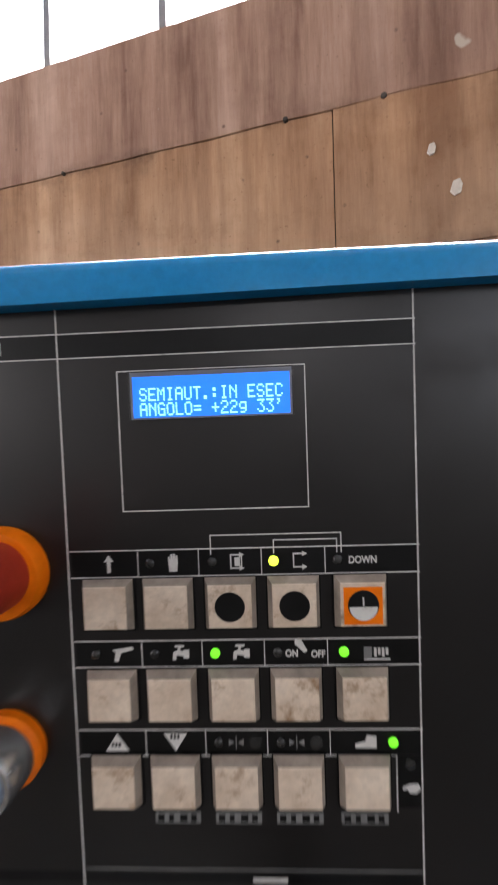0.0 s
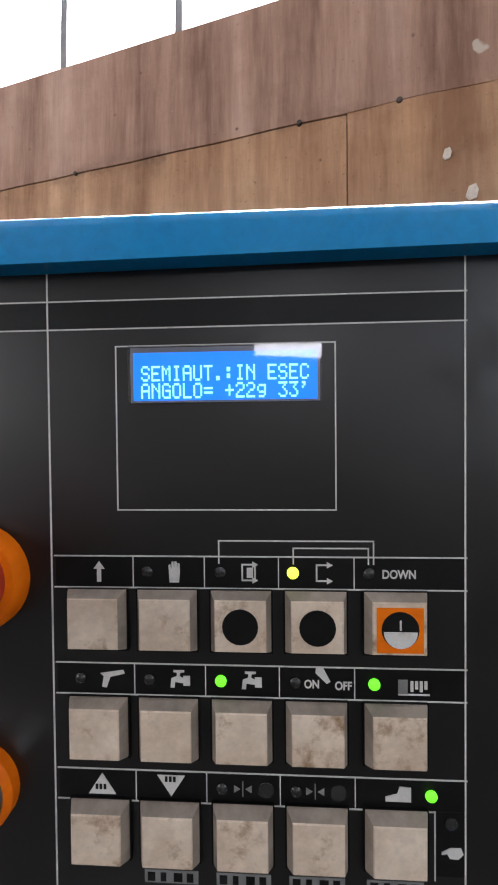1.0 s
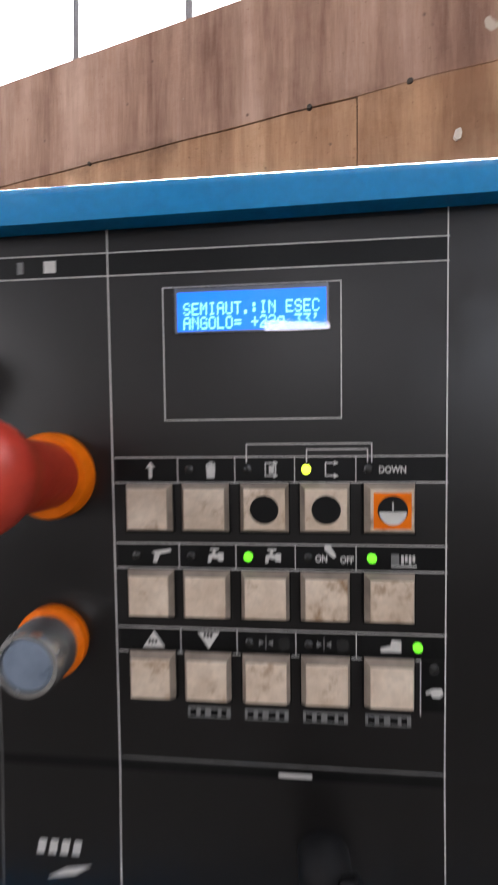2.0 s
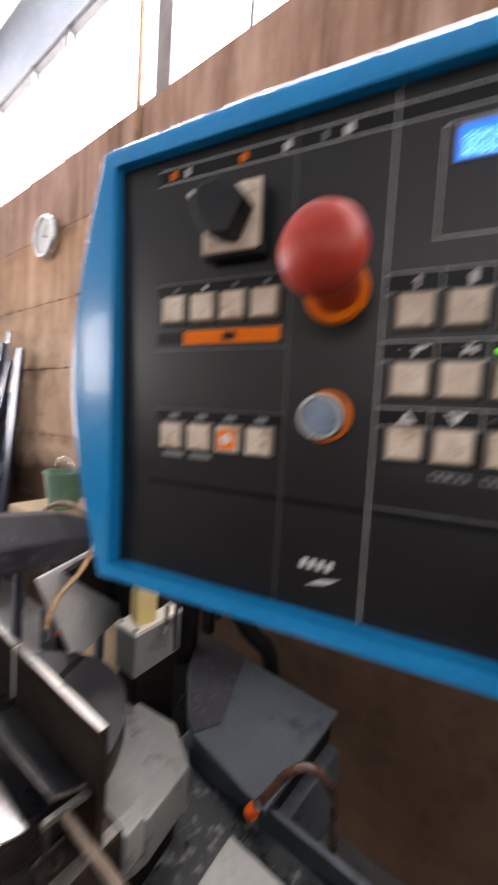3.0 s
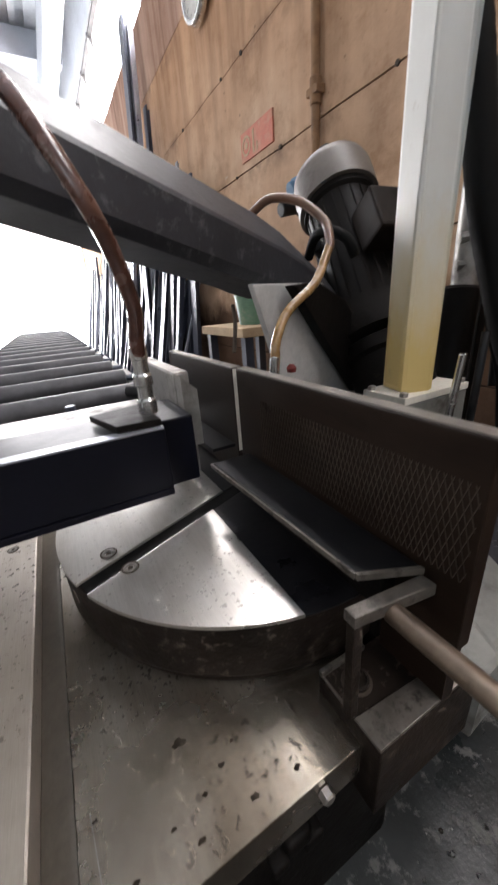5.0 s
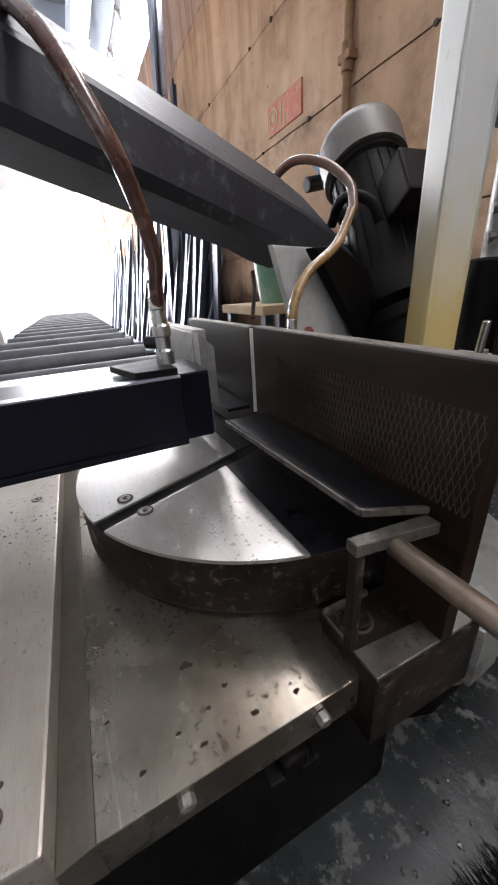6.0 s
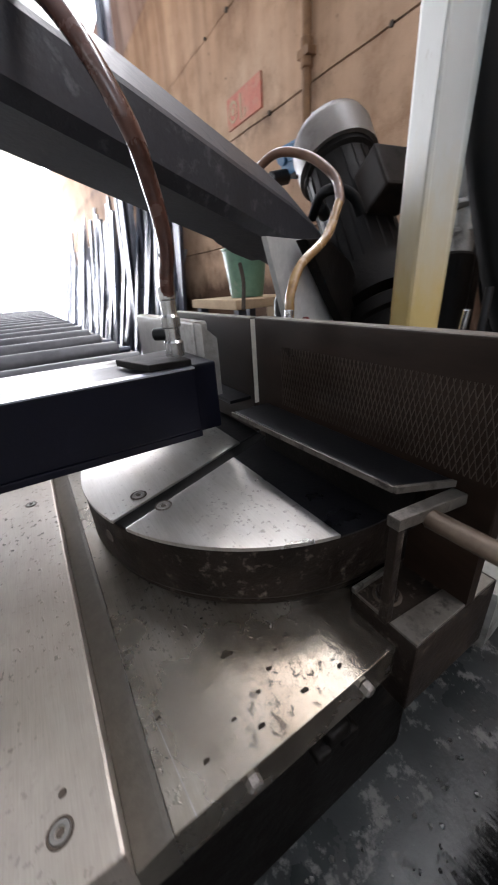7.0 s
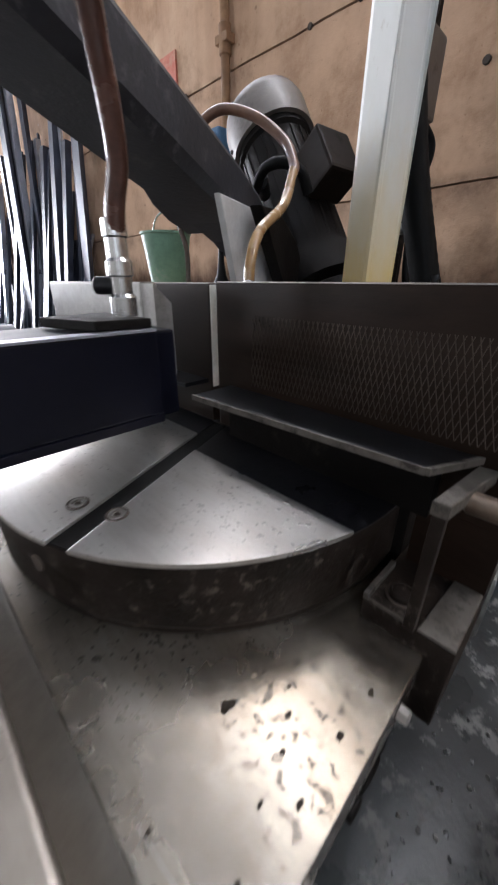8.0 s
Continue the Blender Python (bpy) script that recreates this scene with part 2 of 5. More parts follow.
WHITE_PRINT = surface("white_print", (0.56, 0.545, 0.51), (0.70, 0.68, 0.64), (0.5, 0.6), scale=60, dirt=(0.25, 0.225, 0.2), dirt_at=(0.58, 0.76), dirt_scale=60)
GREY_PRINT = surface("grey_print", (0.16, 0.16, 0.155), (0.23, 0.23, 0.22), (0.5, 0.6), scale=60)
KEY = surface("key_plastic", (0.56, 0.43, 0.315), (0.76, 0.635, 0.50), (0.4, 0.55), scale=55, grain=300, bump=0.08, dirt=(0.28, 0.165, 0.085), dirt_at=(0.54, 0.70), dirt_scale=70, dist=0.0005, shine=0.3)
# darker than the cap: the shade on the key sides is painted in
KEY_SHADE = surface("shaded_key_skirt", (0.22, 0.18, 0.145), (0.38, 0.31, 0.25), (0.45, 0.6), scale=60, grain=300, bump=0.05, dist=0.0005, shine=0.25)
KEY_DARK = surface("key_surround", (0.003, 0.003, 0.003), (0.006, 0.006, 0.006), (0.5, 0.65), scale=40, shine=0.15)
ORANGE = surface("orange_plastic", (0.80, 0.15, 0.002), (0.92, 0.205, 0.004), (0.4, 0.55), scale=40, dirt=(0.32, 0.08, 0.008), dirt_at=(0.62, 0.8), dirt_scale=40, shine=0.12)
RED = surface("red_plastic", (0.38, 0.028, 0.014), (0.49, 0.05, 0.026), (0.36, 0.48), scale=30, grain=200, shine=0.35)
RED_DIRTY = surface("red_worn_paint", (0.12, 0.006, 0.004), (0.22, 0.018, 0.011), (0.5, 0.7), scale=25, dirt=(0.02, 0.008, 0.006), dirt_at=(0.5, 0.68), dirt_scale=30)
BLACK_PLASTIC = surface("black_plastic", (0.006, 0.006, 0.007), (0.014, 0.014, 0.015), (0.4, 0.55), scale=30, grain=250, shine=0.3)
RUBBER = surface("black_rubber", (0.003, 0.003, 0.003), (0.007, 0.0068, 0.0065), (0.6, 0.8), scale=25, grain=150, bump=0.2, shine=0.15)
BUTTON_GREY = surface("blue_grey_plastic", (0.16, 0.20, 0.26), (0.22, 0.27, 0.34), (0.25, 0.35), scale=40)
CHROME = surface("plated_steel", (0.55, 0.55, 0.54), (0.7, 0.7, 0.68), (0.18, 0.3), metal=0.9, scale=30)
LCD_BLUE = glowing("lcd_backlight", (0.001, 0.19, 0.88), 1.0)
LCD_TEXT = glowing("lcd_characters", (0.28, 0.78, 1.0), 1.5)
LCD_EDGE = surface("lcd_border", (0.16, 0.18, 0.22), (0.24, 0.26, 0.3), (0.25, 0.35))
LED_ON = glowing("led_green", (0.13, 0.80, 0.02), 1.1)
LED_YELLOW = glowing("led_yellow", (0.72, 1.0, 0.05), 2.0)
LED_OFF = surface("led_dark", (0.015, 0.015, 0.014), (0.03, 0.03, 0.028), (0.2, 0.3))
TABLE_STEEL = wet_steel("wet_table_steel", (0.21, 0.182, 0.145), (0.38, 0.352, 0.305), (0.22, 0.34), 0.8, drops_depth=0.75)
# darker than the table: the shade beside the rail is painted in
SLOPE_SHADED = surface("shaded_edge_steel", (0.13, 0.115, 0.095), (0.19, 0.17, 0.145), (0.28, 0.42), metal=0.6, scale=9, grain=160, bump=0.12, dirt=(0.07, 0.058, 0.046), dirt_at=(0.60, 0.80), dirt_scale=9)
TURN_STEEL = wet_steel("ground_disc_steel", (0.52, 0.505, 0.475), (0.66, 0.645, 0.615), (0.25, 0.36), 0.86, 0.3, 0.45)
# near-black: the fence's shade on the disc is put into this colour
REAR_SHADE = surface("black_shade_steel", (0.009, 0.009, 0.011), (0.02, 0.019, 0.02), (0.25, 0.45), scale=14, grain=130, bump=0.2, dirt=(0.06, 0.058, 0.056), dirt_at=(0.64, 0.72), dirt_scale=60, shine=0.35)
RIM_STEEL = surface("dirty_cast_rim", (0.007, 0.005, 0.004), (0.024, 0.017, 0.013), (0.35, 0.6), scale=18, grain=110, bump=0.35, dirt=(0.085, 0.07, 0.056), dirt_at=(0.56, 0.66), dirt_scale=95, shine=0.15)
KNURL = surface("knurled_steel", (0.035, 0.027, 0.021), (0.115, 0.092, 0.072), (0.25, 0.4), metal=0.5, scale=12)
FENCE_STEEL = surface("dark_worn_steel", (0.0075, 0.0045, 0.003), (0.028, 0.0165, 0.011), (0.30, 0.45), scale=11, grain=120, stretch=(0.5, 1, 2), bump=0.12, dirt=(0.05, 0.038, 0.028), dirt_at=(0.62, 0.8), dirt_scale=16, shine=0.15)
EDGE_STEEL = surface("bare_steel_edge", (0.26, 0.245, 0.225), (0.42, 0.4, 0.37), (0.3, 0.45), metal=0.8, scale=30, grain=200, bump=0.15, dirt=(0.06, 0.05, 0.04), dirt_at=(0.55, 0.7), dirt_scale=30)
PAD_STEEL = surface("scraped_dirty_steel", (0.075, 0.066, 0.056), (0.16, 0.145, 0.125), (0.35, 0.55), metal=0.5, scale=40, grain=240, bump=0.2, dirt=(0.03, 0.024, 0.02), dirt_at=(0.52, 0.64), dirt_scale=70)
WEAR_STEEL = surface("dark_wear_steel", (0.004, 0.004, 0.005), (0.012, 0.012, 0.013), (0.3, 0.42), scale=14, grain=150, bump=0.08, dirt=(0.05, 0.048, 0.046), dirt_at=(0.66, 0.72), dirt_scale=70, shine=0.22)
PALE_PAINT = surface("pale_worn_paint", (0.42, 0.42, 0.40), (0.54, 0.53, 0.51), (0.4, 0.55), scale=10, dirt=(0.16, 0.14, 0.12), dirt_at=(0.58, 0.76), dirt_scale=12)
SLAT_STEEL = surface("jaw_steel", (0.2, 0.195, 0.185), (0.34, 0.33, 0.31), (0.3, 0.5), metal=0.7, scale=16, grain=160, dirt=(0.07, 0.06, 0.05), dirt_at=(0.52, 0.72), dirt_scale=14)
DARK_PAINT = surface("dark_blue_black_paint", (0.0015, 0.0018, 0.005), (0.004, 0.0045, 0.011), (0.35, 0.5), scale=9, grain=150, dirt=(0.018, 0.018, 0.02), dirt_at=(0.64, 0.8), dirt_scale=12, shine=0.18)
BOW_PAINT = surface("anthracite_paint", (0.017, 0.018, 0.023), (0.036, 0.037, 0.043), (0.4, 0.55), scale=8, grain=140, bump=0.25, dirt=(0.10, 0.10, 0.103), dirt_at=(0.57, 0.70), dirt_scale=45, shine=0.4)
GREY_PAINT = surface("light_grey_paint", (0.145, 0.145, 0.132), (0.215, 0.215, 0.198), (0.4, 0.55), scale=7, grain=120, dirt=(0.055, 0.045, 0.036), dirt_at=(0.55, 0.70), dirt_scale=12)
SLATE_PAINT = surface("slate_grey_paint", (0.055, 0.068, 0.078), (0.085, 0.102, 0.115), (0.4, 0.55), scale=5, grain=120, dirt=(0.025, 0.026, 0.027), dirt_at=(0.56, 0.72), dirt_scale=8, shine=0.35)
POST_PAINT = post_paint()
CREAM = surface("cream_paint", (0.66, 0.63, 0.54), (0.74, 0.71, 0.63), (0.3, 0.45), scale=6, grain=130, dirt=(0.42, 0.30, 0.12), dirt_at=(0.6, 0.78), dirt_scale=6)
# dirty casting; its near-black also stands in for shade in gaps
MOTOR_CAST = surface("dirty_casting_gap_black", (0.0025, 0.002, 0.0018), (0.008, 0.0065, 0.0055), (0.45, 0.7), scale=14, grain=100, bump=0.4, dirt=(0.03, 0.024, 0.019), dirt_at=(0.6, 0.74), dirt_scale=26, shine=0.12)
COWL = surface("beige_motor_cowl", (0.095, 0.08, 0.068), (0.15, 0.13, 0.112), (0.4, 0.55), scale=8, dirt=(0.035, 0.026, 0.02), dirt_at=(0.54, 0.72), dirt_scale=12)
# much darker than the cowl: the terminal box's shade is in this colour
COWL_SHADE = surface("shaded_brown_box", (0.011, 0.008, 0.0065), (0.02, 0.015, 0.012), (0.55, 0.7), scale=10, dirt=(0.006, 0.0045, 0.0035), dirt_at=(0.54, 0.7), dirt_scale=16, shine=0.1)
HOSE = surface("brown_coolant_hose", (0.06, 0.026, 0.02), (0.13, 0.06, 0.042), (0.2, 0.34), scale=30, grain=200, coat=0.3)
HOSE_DULL = surface("dull_coolant_hose", (0.10, 0.045, 0.028), (0.19, 0.10, 0.06), (0.25, 0.4), scale=30, coat=0.3)
HOSE_AMBER = surface("amber_coolant_hose", (0.22, 0.12, 0.045), (0.36, 0.22, 0.09), (0.2, 0.35), scale=30, coat=0.4)
SUMP = surface("wet_sump_paint", (0.018, 0.022, 0.023), (0.042, 0.047, 0.047), (0.2, 0.45), scale=6, grain=70, bump=0.3, dirt=(0.15, 0.15, 0.143), dirt_at=(0.55, 0.61), dirt_scale=34, shine=0.3)
CHIP = surface("steel_swarf", (0.10, 0.10, 0.095), (0.3, 0.3, 0.29), (0.25, 0.5), metal=0.7, scale=80)
ROLLER = surface("roller_steel", (0.035, 0.035, 0.04), (0.075, 0.075, 0.08), (0.35, 0.5), metal=0.3, scale=9)
BAR_DARK = surface("dark_profile", (0.03, 0.036, 0.055), (0.07, 0.077, 0.105), (0.35, 0.5), metal=0.4, scale=6)
BAR_LIGHT = surface("bright_profile", (0.30, 0.32, 0.37), (0.48, 0.50, 0.56), (0.25, 0.4), metal=0.7, scale=6)
GREEN = surface("green_bucket_plastic", (0.10, 0.2, 0.135), (0.15, 0.27, 0.185), (0.4, 0.55), scale=14, dirt=(0.3, 0.32, 0.28), dirt_at=(0.58, 0.74), dirt_scale=10)
SIGN_RED = surface("faded_red_sign", (0.50, 0.13, 0.085), (0.56, 0.21, 0.14), (0.6, 0.75), scale=20, dirt=(0.50, 0.32, 0.21), dirt_at=(0.50, 0.70), dirt_scale=22)
RAIL_STEEL = wet_steel("worn_rail_steel", (0.36, 0.325, 0.28), (0.52, 0.475, 0.42), (0.34, 0.46), 0.5, 0.3)
BRONZE = surface("stained_brown_steel", (0.09, 0.062, 0.043), (0.27, 0.21, 0.16), (0.25, 0.4), metal=0.7, scale=22, grain=140, bump=0.1, dirt=(0.04, 0.026, 0.018), dirt_at=(0.58, 0.7), dirt_scale=18)
NOZZLE = surface("red_orange_plastic", (0.62, 0.075, 0.008), (0.75, 0.12, 0.012), (0.3, 0.45), scale=40)
RUST = surface("rusty_pipe", (0.17, 0.085, 0.04), (0.30, 0.17, 0.085), (0.65, 0.85), scale=14, grain=80, bump=0.2)
CLOCK_FACE = surface("clock_face", (0.6, 0.59, 0.55), (0.7, 0.69, 0.65), (0.4, 0.5))
SOCKET_BLUE = surface("blue_socket_plastic", (0.05, 0.14, 0.26), (0.09, 0.2, 0.33), (0.4, 0.5), scale=20)
CARDBOARD = surface("cardboard", (0.38, 0.27, 0.16), (0.5, 0.37, 0.23), (0.8, 0.9), scale=6)
OUTSIDE = glowing("daylight_haze", (0.95, 0.97, 1.0), 5.0)


# ---- builders ----
def ready(bm, name, mat, smooth=False):
    me = bpy.data.meshes.new(name)
    bmesh.ops.recalc_face_normals(bm, faces=bm.faces)
    bm.to_mesh(me)
    bm.free()
    for m in mat if isinstance(mat, (list, tuple)) else [mat]:
        me.materials.append(m)
    if smooth:
        me.polygons.foreach_set("use_smooth", [True] * len(me.polygons))
        me.set_sharp_from_angle(angle=radians(38))
    return me


def part(name, bm, mat, parent, label="", smooth=False):
    ob = new(name, ready(bm, name, mat, smooth))
    ob.parent = parent
    return tagged(ob, label)


def thing(name, label, category, at=None, group="", kind=""):
    ob = new(name)
    ob.empty_display_size = 0.05
    if at is not None:
        ob.matrix_world = at
    return tagged(ob, label, category, group, kind)


def solid(name, bm, mat, label, category, at=None, group="", kind="", smooth=False):
    ob = new(name, ready(bm, name, mat, smooth))
    if at is not None:
        ob.matrix_world = at
    return tagged(ob, label, category, group, kind)


def box(x0, x1, y0, y1, z0, z1, bevel=0.0, segs=2, bm=None):
    bm = bm or bmesh.new()
    r = bmesh.ops.create_cube(bm, size=1.0)
    for v in r["verts"]:
        v.co = Vector(((x0 + x1) / 2 + v.co.x * (x1 - x0), (y0 + y1) / 2 + v.co.y * (y1 - y0), (z0 + z1) / 2 + v.co.z * (z1 - z0)))
    if bevel:
        es = {e for v in r["verts"] for e in v.link_edges}
        bmesh.ops.bevel(bm, geom=list(es), offset=bevel, segments=segs, profile=0.6, affect="EDGES")
    return bm


def prism(poly, depth, axis="z", at=0.0, bevel=0.0, bm=None):
    """A flat outline given a thickness along one axis."""
    bm = bm or bmesh.new()
    put = {"z": lambda a, b, c: (a, b, c), "y": lambda a, b, c: (a, c, b), "x": lambda a, b, c: (c, a, b)}[axis]
    lo = [bm.verts.new(put(a, b, at)) for a, b in poly]
    hi = [bm.verts.new(put(a, b, at + depth)) for a, b in poly]
    fs = [bm.faces.new(lo[::-1]), bm.faces.new(hi)]
    k = len(poly)
    for i in range(k):
        fs.append(bm.faces.new((lo[i], lo[(i + 1) % k], hi[(i + 1) % k], hi[i])))
    if bevel:
        bmesh.ops.bevel(bm, geom=list({e for f in fs[:2] for e in f.edges}), offset=bevel, segments=2, profile=0.6, affect="EDGES")
    return bm


def lathe(profile, segs=32, m=Matrix(), bm=None):
    """A turned body: rows of (radius, height) about z."""
    bm = bm or bmesh.new()
    rings = []
    for r, z in profile:
        rings.append([bm.verts.new(m @ Vector((r * math.cos(2 * math.pi * i / segs), r * math.sin(2 * math.pi * i / segs), z))) for i in range(segs)])
    for a, b in zip(rings, rings[1:]):
        for i in range(segs):
            bm.faces.new((a[i], a[(i + 1) % segs], b[(i + 1) % segs], b[i]))
    bm.faces.new(rings[0][::-1])
    bm.faces.new(rings[-1])
    return bm


def along(a, b):
    """The turn that lays z along the way from a to b, at a."""
    a, b = Vector(a), Vector(b)
    return Matrix.Translation(a) @ (b - a).to_track_quat("Z", "Y").to_matrix().to_4x4()


def rod(a, b, r, segs=16, bm=None, edge=0.0):
    h = (Vector(b) - Vector(a)).length
    e = edge or min(r * 0.15, h * 0.2)
    return lathe([(r - e, 0), (r, e), (r, h - e), (r - e, h)], segs, along(a, b), bm)


def spline(points, steps=8):
    """Points of a smooth way through the given ones."""
    p = [Vector(q) for q in points]
    p = [2 * p[0] - p[1], *p, 2 * p[-1] - p[-2]]
    out = []
    for a, b, c, d in zip(p, p[1:], p[2:], p[3:]):
        for i in range(steps):
            t = i / steps
            out.append(0.5 * (2 * b + (c - a) * t + (2 * a - 5 * b + 4 * c - d) * t * t + (3 * b - a - 3 * c + d) * t**3))
    return out + [p[-2]]


def hose(points, r, segs=12, steps=8, ribs=0.0, bm=None):
    bm = bm or bmesh.new()
    way = spline(points, steps)
    rings, up = [], Vector((0.3, 0.2, 1)).normalized()
    for i, c in enumerate(way):
        d = (way[min(i + 1, len(way) - 1)] - way[max(i - 1, 0)]).normalized()
        s = d.cross(up).normalized()
        u = s.cross(d)
        rr = r * (1 + (ribs if i % 2 else 0))
        rings.append([bm.verts.new(c + rr * (math.cos(2 * math.pi * k / segs) * s + math.sin(2 * math.pi * k / segs) * u)) for k in range(segs)])
    for a, b in zip(rings, rings[1:]):
        for k in range(segs):
            bm.faces.new((a[k], a[(k + 1) % segs], b[(k + 1) % segs], b[k]))
    bm.faces.new(rings[0][::-1])
    bm.faces.new(rings[-1])
    return bm


def letters(text, size, pitch=None, bold=0.0, squeeze=1.0):
    """The mesh of a line of writing from the built-in font, its middle at the origin; with a pitch, every letter in its own cell."""
    bm = bmesh.new()
    deps = bpy.context.evaluated_depsgraph_get()
    cells = [(c, (i - (len(text) - 1) / 2) * pitch) for i, c in enumerate(text)] if pitch else [(text, 0.0)]
    for c, x in cells:
        if c == " ":
            continue
        cu = bpy.data.curves.new("letter", "FONT")
        cu.body, cu.size, cu.align_x, cu.align_y, cu.offset = c, size, "CENTER", "BOTTOM_BASELINE", bold
        ob = bpy.data.objects.new("letter", cu)
        me = ob.to_mesh()
        me.transform(Matrix.Translation((x, -size * 0.35, 0)) @ Matrix.Diagonal((squeeze, 1, 1, 1)))
        bm.from_mesh(me)
        ob.to_mesh_clear()
        bpy.data.objects.remove(ob)
        bpy.data.curves.remove(cu)
    return bm


# ---- the hall ----
WY = 0.90      # face of the long wall
SILL = 2.945


def hall():
    # strip along the wall painted bright for daylight, the rest painted dim
    solid("floor", box(-14, -0.7, -0.8, 2, -0.2, 0), FLOOR, "grey concrete floor along the wall, brightened for daylight", "floor", kind="structure")
    solid("floor_aisle", box(-14, -0.7, -9, -0.8, -0.2, 0), FLOOR_DIM, "concrete floor of the aisle, darkened to dim reflections", "floor", kind="structure")
    solid("floor_machine", box(-0.7, 8, -9, 2, -0.2, 0), FLOOR_DIM, "concrete floor round the saw, darkened to dim reflections", "floor", kind="structure")
    wall = solid("wall_back", box(-9.0, 5.0, WY + 0.03, WY + 0.32, 0, SILL - 0.03), JOINT, "brown board-marked concrete wall with rust streaks", "wall", kind="structure")
    rows = [(0.0, 0.785), (0.79, 1.222), (1.227, 1.662), (1.667, 2.098), (2.102, 2.5420), (2.5450, SILL)]
    cuts = [-9.0, -5.4, -2.62, -0.955, 5.0]
    for z0, z1 in rows:
        here = sorted(cuts + [0.715]) if 2.1 < z0 < 2.5 else cuts
        for x0, x1 in zip(here, here[1:]):
            d = random.uniform(-0.004, 0.003)
            bm = box(x0 + 0.0015, x1 - 0.0015, WY + d, WY + 0.05, z0, z1)
            bmesh.ops.subdivide_edges(bm, edges=[e for e in bm.edges if abs(e.verts[0].co.x - e.verts[1].co.x) > 0.3], cuts=60)
            for v in bm.verts:
                if 0.1 < v.co.z < SILL - 0.01:
                    v.co.z += 0.0045 * noise.noise((v.co.x * 6, v.co.z * 3, 1.3))
            part("concrete_panel", bm, CONCRETE, wall)
    for x, z in ((-0.216, 2.5435), (0.577, 2.5435), (0.857, 2.5435), (1.7, 2.5435), (-0.62, 2.1), (-0.93, 2.1), (-1.505, 2.1), (-1.72, 2.1), (-1.212, 1.665), (-0.61, 1.665), (-1.62, 1.665), (-0.113, 1.449), (-0.45, 1.665), (0.1, 2.1), (-2.3, 2.1)):
        # dark plugs for the tie holes, their shade put into the colour
        part("tie_hole", rod((x, WY - 0.0065, z), (x, WY + 0.02, z), random.uniform(0.006, 0.010), 9), JOINT, wall)
    for x, z, w, h in ((0.975, 2.363, 0.011, 0.016), (1.034, 2.247, 0.015, 0.021)):
        part("plaster_chip", prism([(x - w, z - h * 0.4), (x - w * 0.3, z - h), (x + w * 0.7, z - h * 0.8), (x + w, z + h * 0.2), (x + w * 0.6, z + h), (x - w * 0.5, z + h * 0.8)], 0.012, "y", WY - 0.0075), CHIP_PLASTER, wall, "pale plaster chip")
    # ribbon of windows above the wall
    top = 3.92
    solid("wall_top", box(-9.0, 5.0, WY + 0.09, WY + 0.16, top, 4.6), ROOF, "concrete lintel above the window ribbon", "wall", kind="structure")
    win = thing("window_1", "long ribbon of bright windows with thin metal bars", "window", kind="structure")
    xs = [-8.6, -7.3, -6.55, -5.8, -5.05, -4.3, -3.68, -3.06, -2.42, -1.9, -1.4, -0.92, -0.36, 0.135, 0.63, 1.13, 1.63, 2.3, 3.0, 4.0]
    part("window_sill", box(-9, 5, WY + 0.02, WY + 0.3, SILL, SILL + 0.03), CONCRETE, win)
    part("window_frame", box(-9, 5, WY + 0.10, WY + 0.14, SILL + 0.03, SILL + 0.06), FRAME_METAL, win)
    part("window_frame", box(-9, 5, WY + 0.10, WY + 0.14, top - 0.03, top), FRAME_METAL, win)
    for x in xs:
        w = 0.062 if abs(x + 0.92) < 0.01 else 0.014
        part("window_bar", box(x - w, x + w, WY + 0.09, WY + 0.15, SILL + 0.03, top), FRAME_METAL, win)
    back = new("backdrop", ready(box(-16, 10, WY + 1.4, WY + 1.45, 0, 9), "backdrop", OUTSIDE))
    tagged(back, "bright white daylight haze outside the windows", "backdrop", kind="structure")
    # end wall with a wide gateway
    ex = -8.9
    solid("wall_west", box(ex - 0.3, ex, -9, -1.6, 0, 4.6), PALE_WALL, "assumed end wall, out of view of the hall", "wall", kind="structure")
    solid("wall_west_strip", box(ex - 0.3, ex, -1.6, WY, 3.1, 4.6), PALE_WALL, "pale plastered wall above the gateway", "wall", kind="structure")
    tagged(new("backdrop_gate", ready(box(ex - 2.0, ex - 1.95, -6, 4, -0.1, 6), "backdrop_gate", OUTSIDE)), "bright daylight beyond the open gateway", "backdrop", kind="structure")
    # rest of the hall, behind the camera: unseen walls added to shape light
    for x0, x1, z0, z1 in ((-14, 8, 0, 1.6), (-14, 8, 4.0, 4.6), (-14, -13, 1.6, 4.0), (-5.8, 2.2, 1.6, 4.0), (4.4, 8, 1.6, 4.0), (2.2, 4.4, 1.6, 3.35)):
        solid("wall_front", box(x0, x1, -9.2, -9, z0, z1), PALE_WALL, "assumed far wall of the hall, out of view", "wall", kind="structure")
    # opening left for the assumed east light
    for y0, y1, z0, z1 in ((-9, WY + 0.3, 0, 1.8), (-9, WY + 0.3, 3.4, 4.6), (-9, -5.4, 1.8, 3.4), (-1.8, WY + 0.3, 1.8, 3.4)):
        solid("wall_east", box(5.0, 5.2, y0, y1, z0, z1), PALE_WALL, "assumed end wall, out of view", "wall", kind="structure")
    bm = box(-14, 8, -9, WY + 0.3, 4.6, 4.7)
    for i in range(58):
        box(-14, 8, -9 + i * 0.17, -8.93 + i * 0.17, 4.56, 4.5995, bm=bm)
    solid("ceiling", bm, ROOF, "grey ribbed sheet roof", "ceiling", kind="structure")
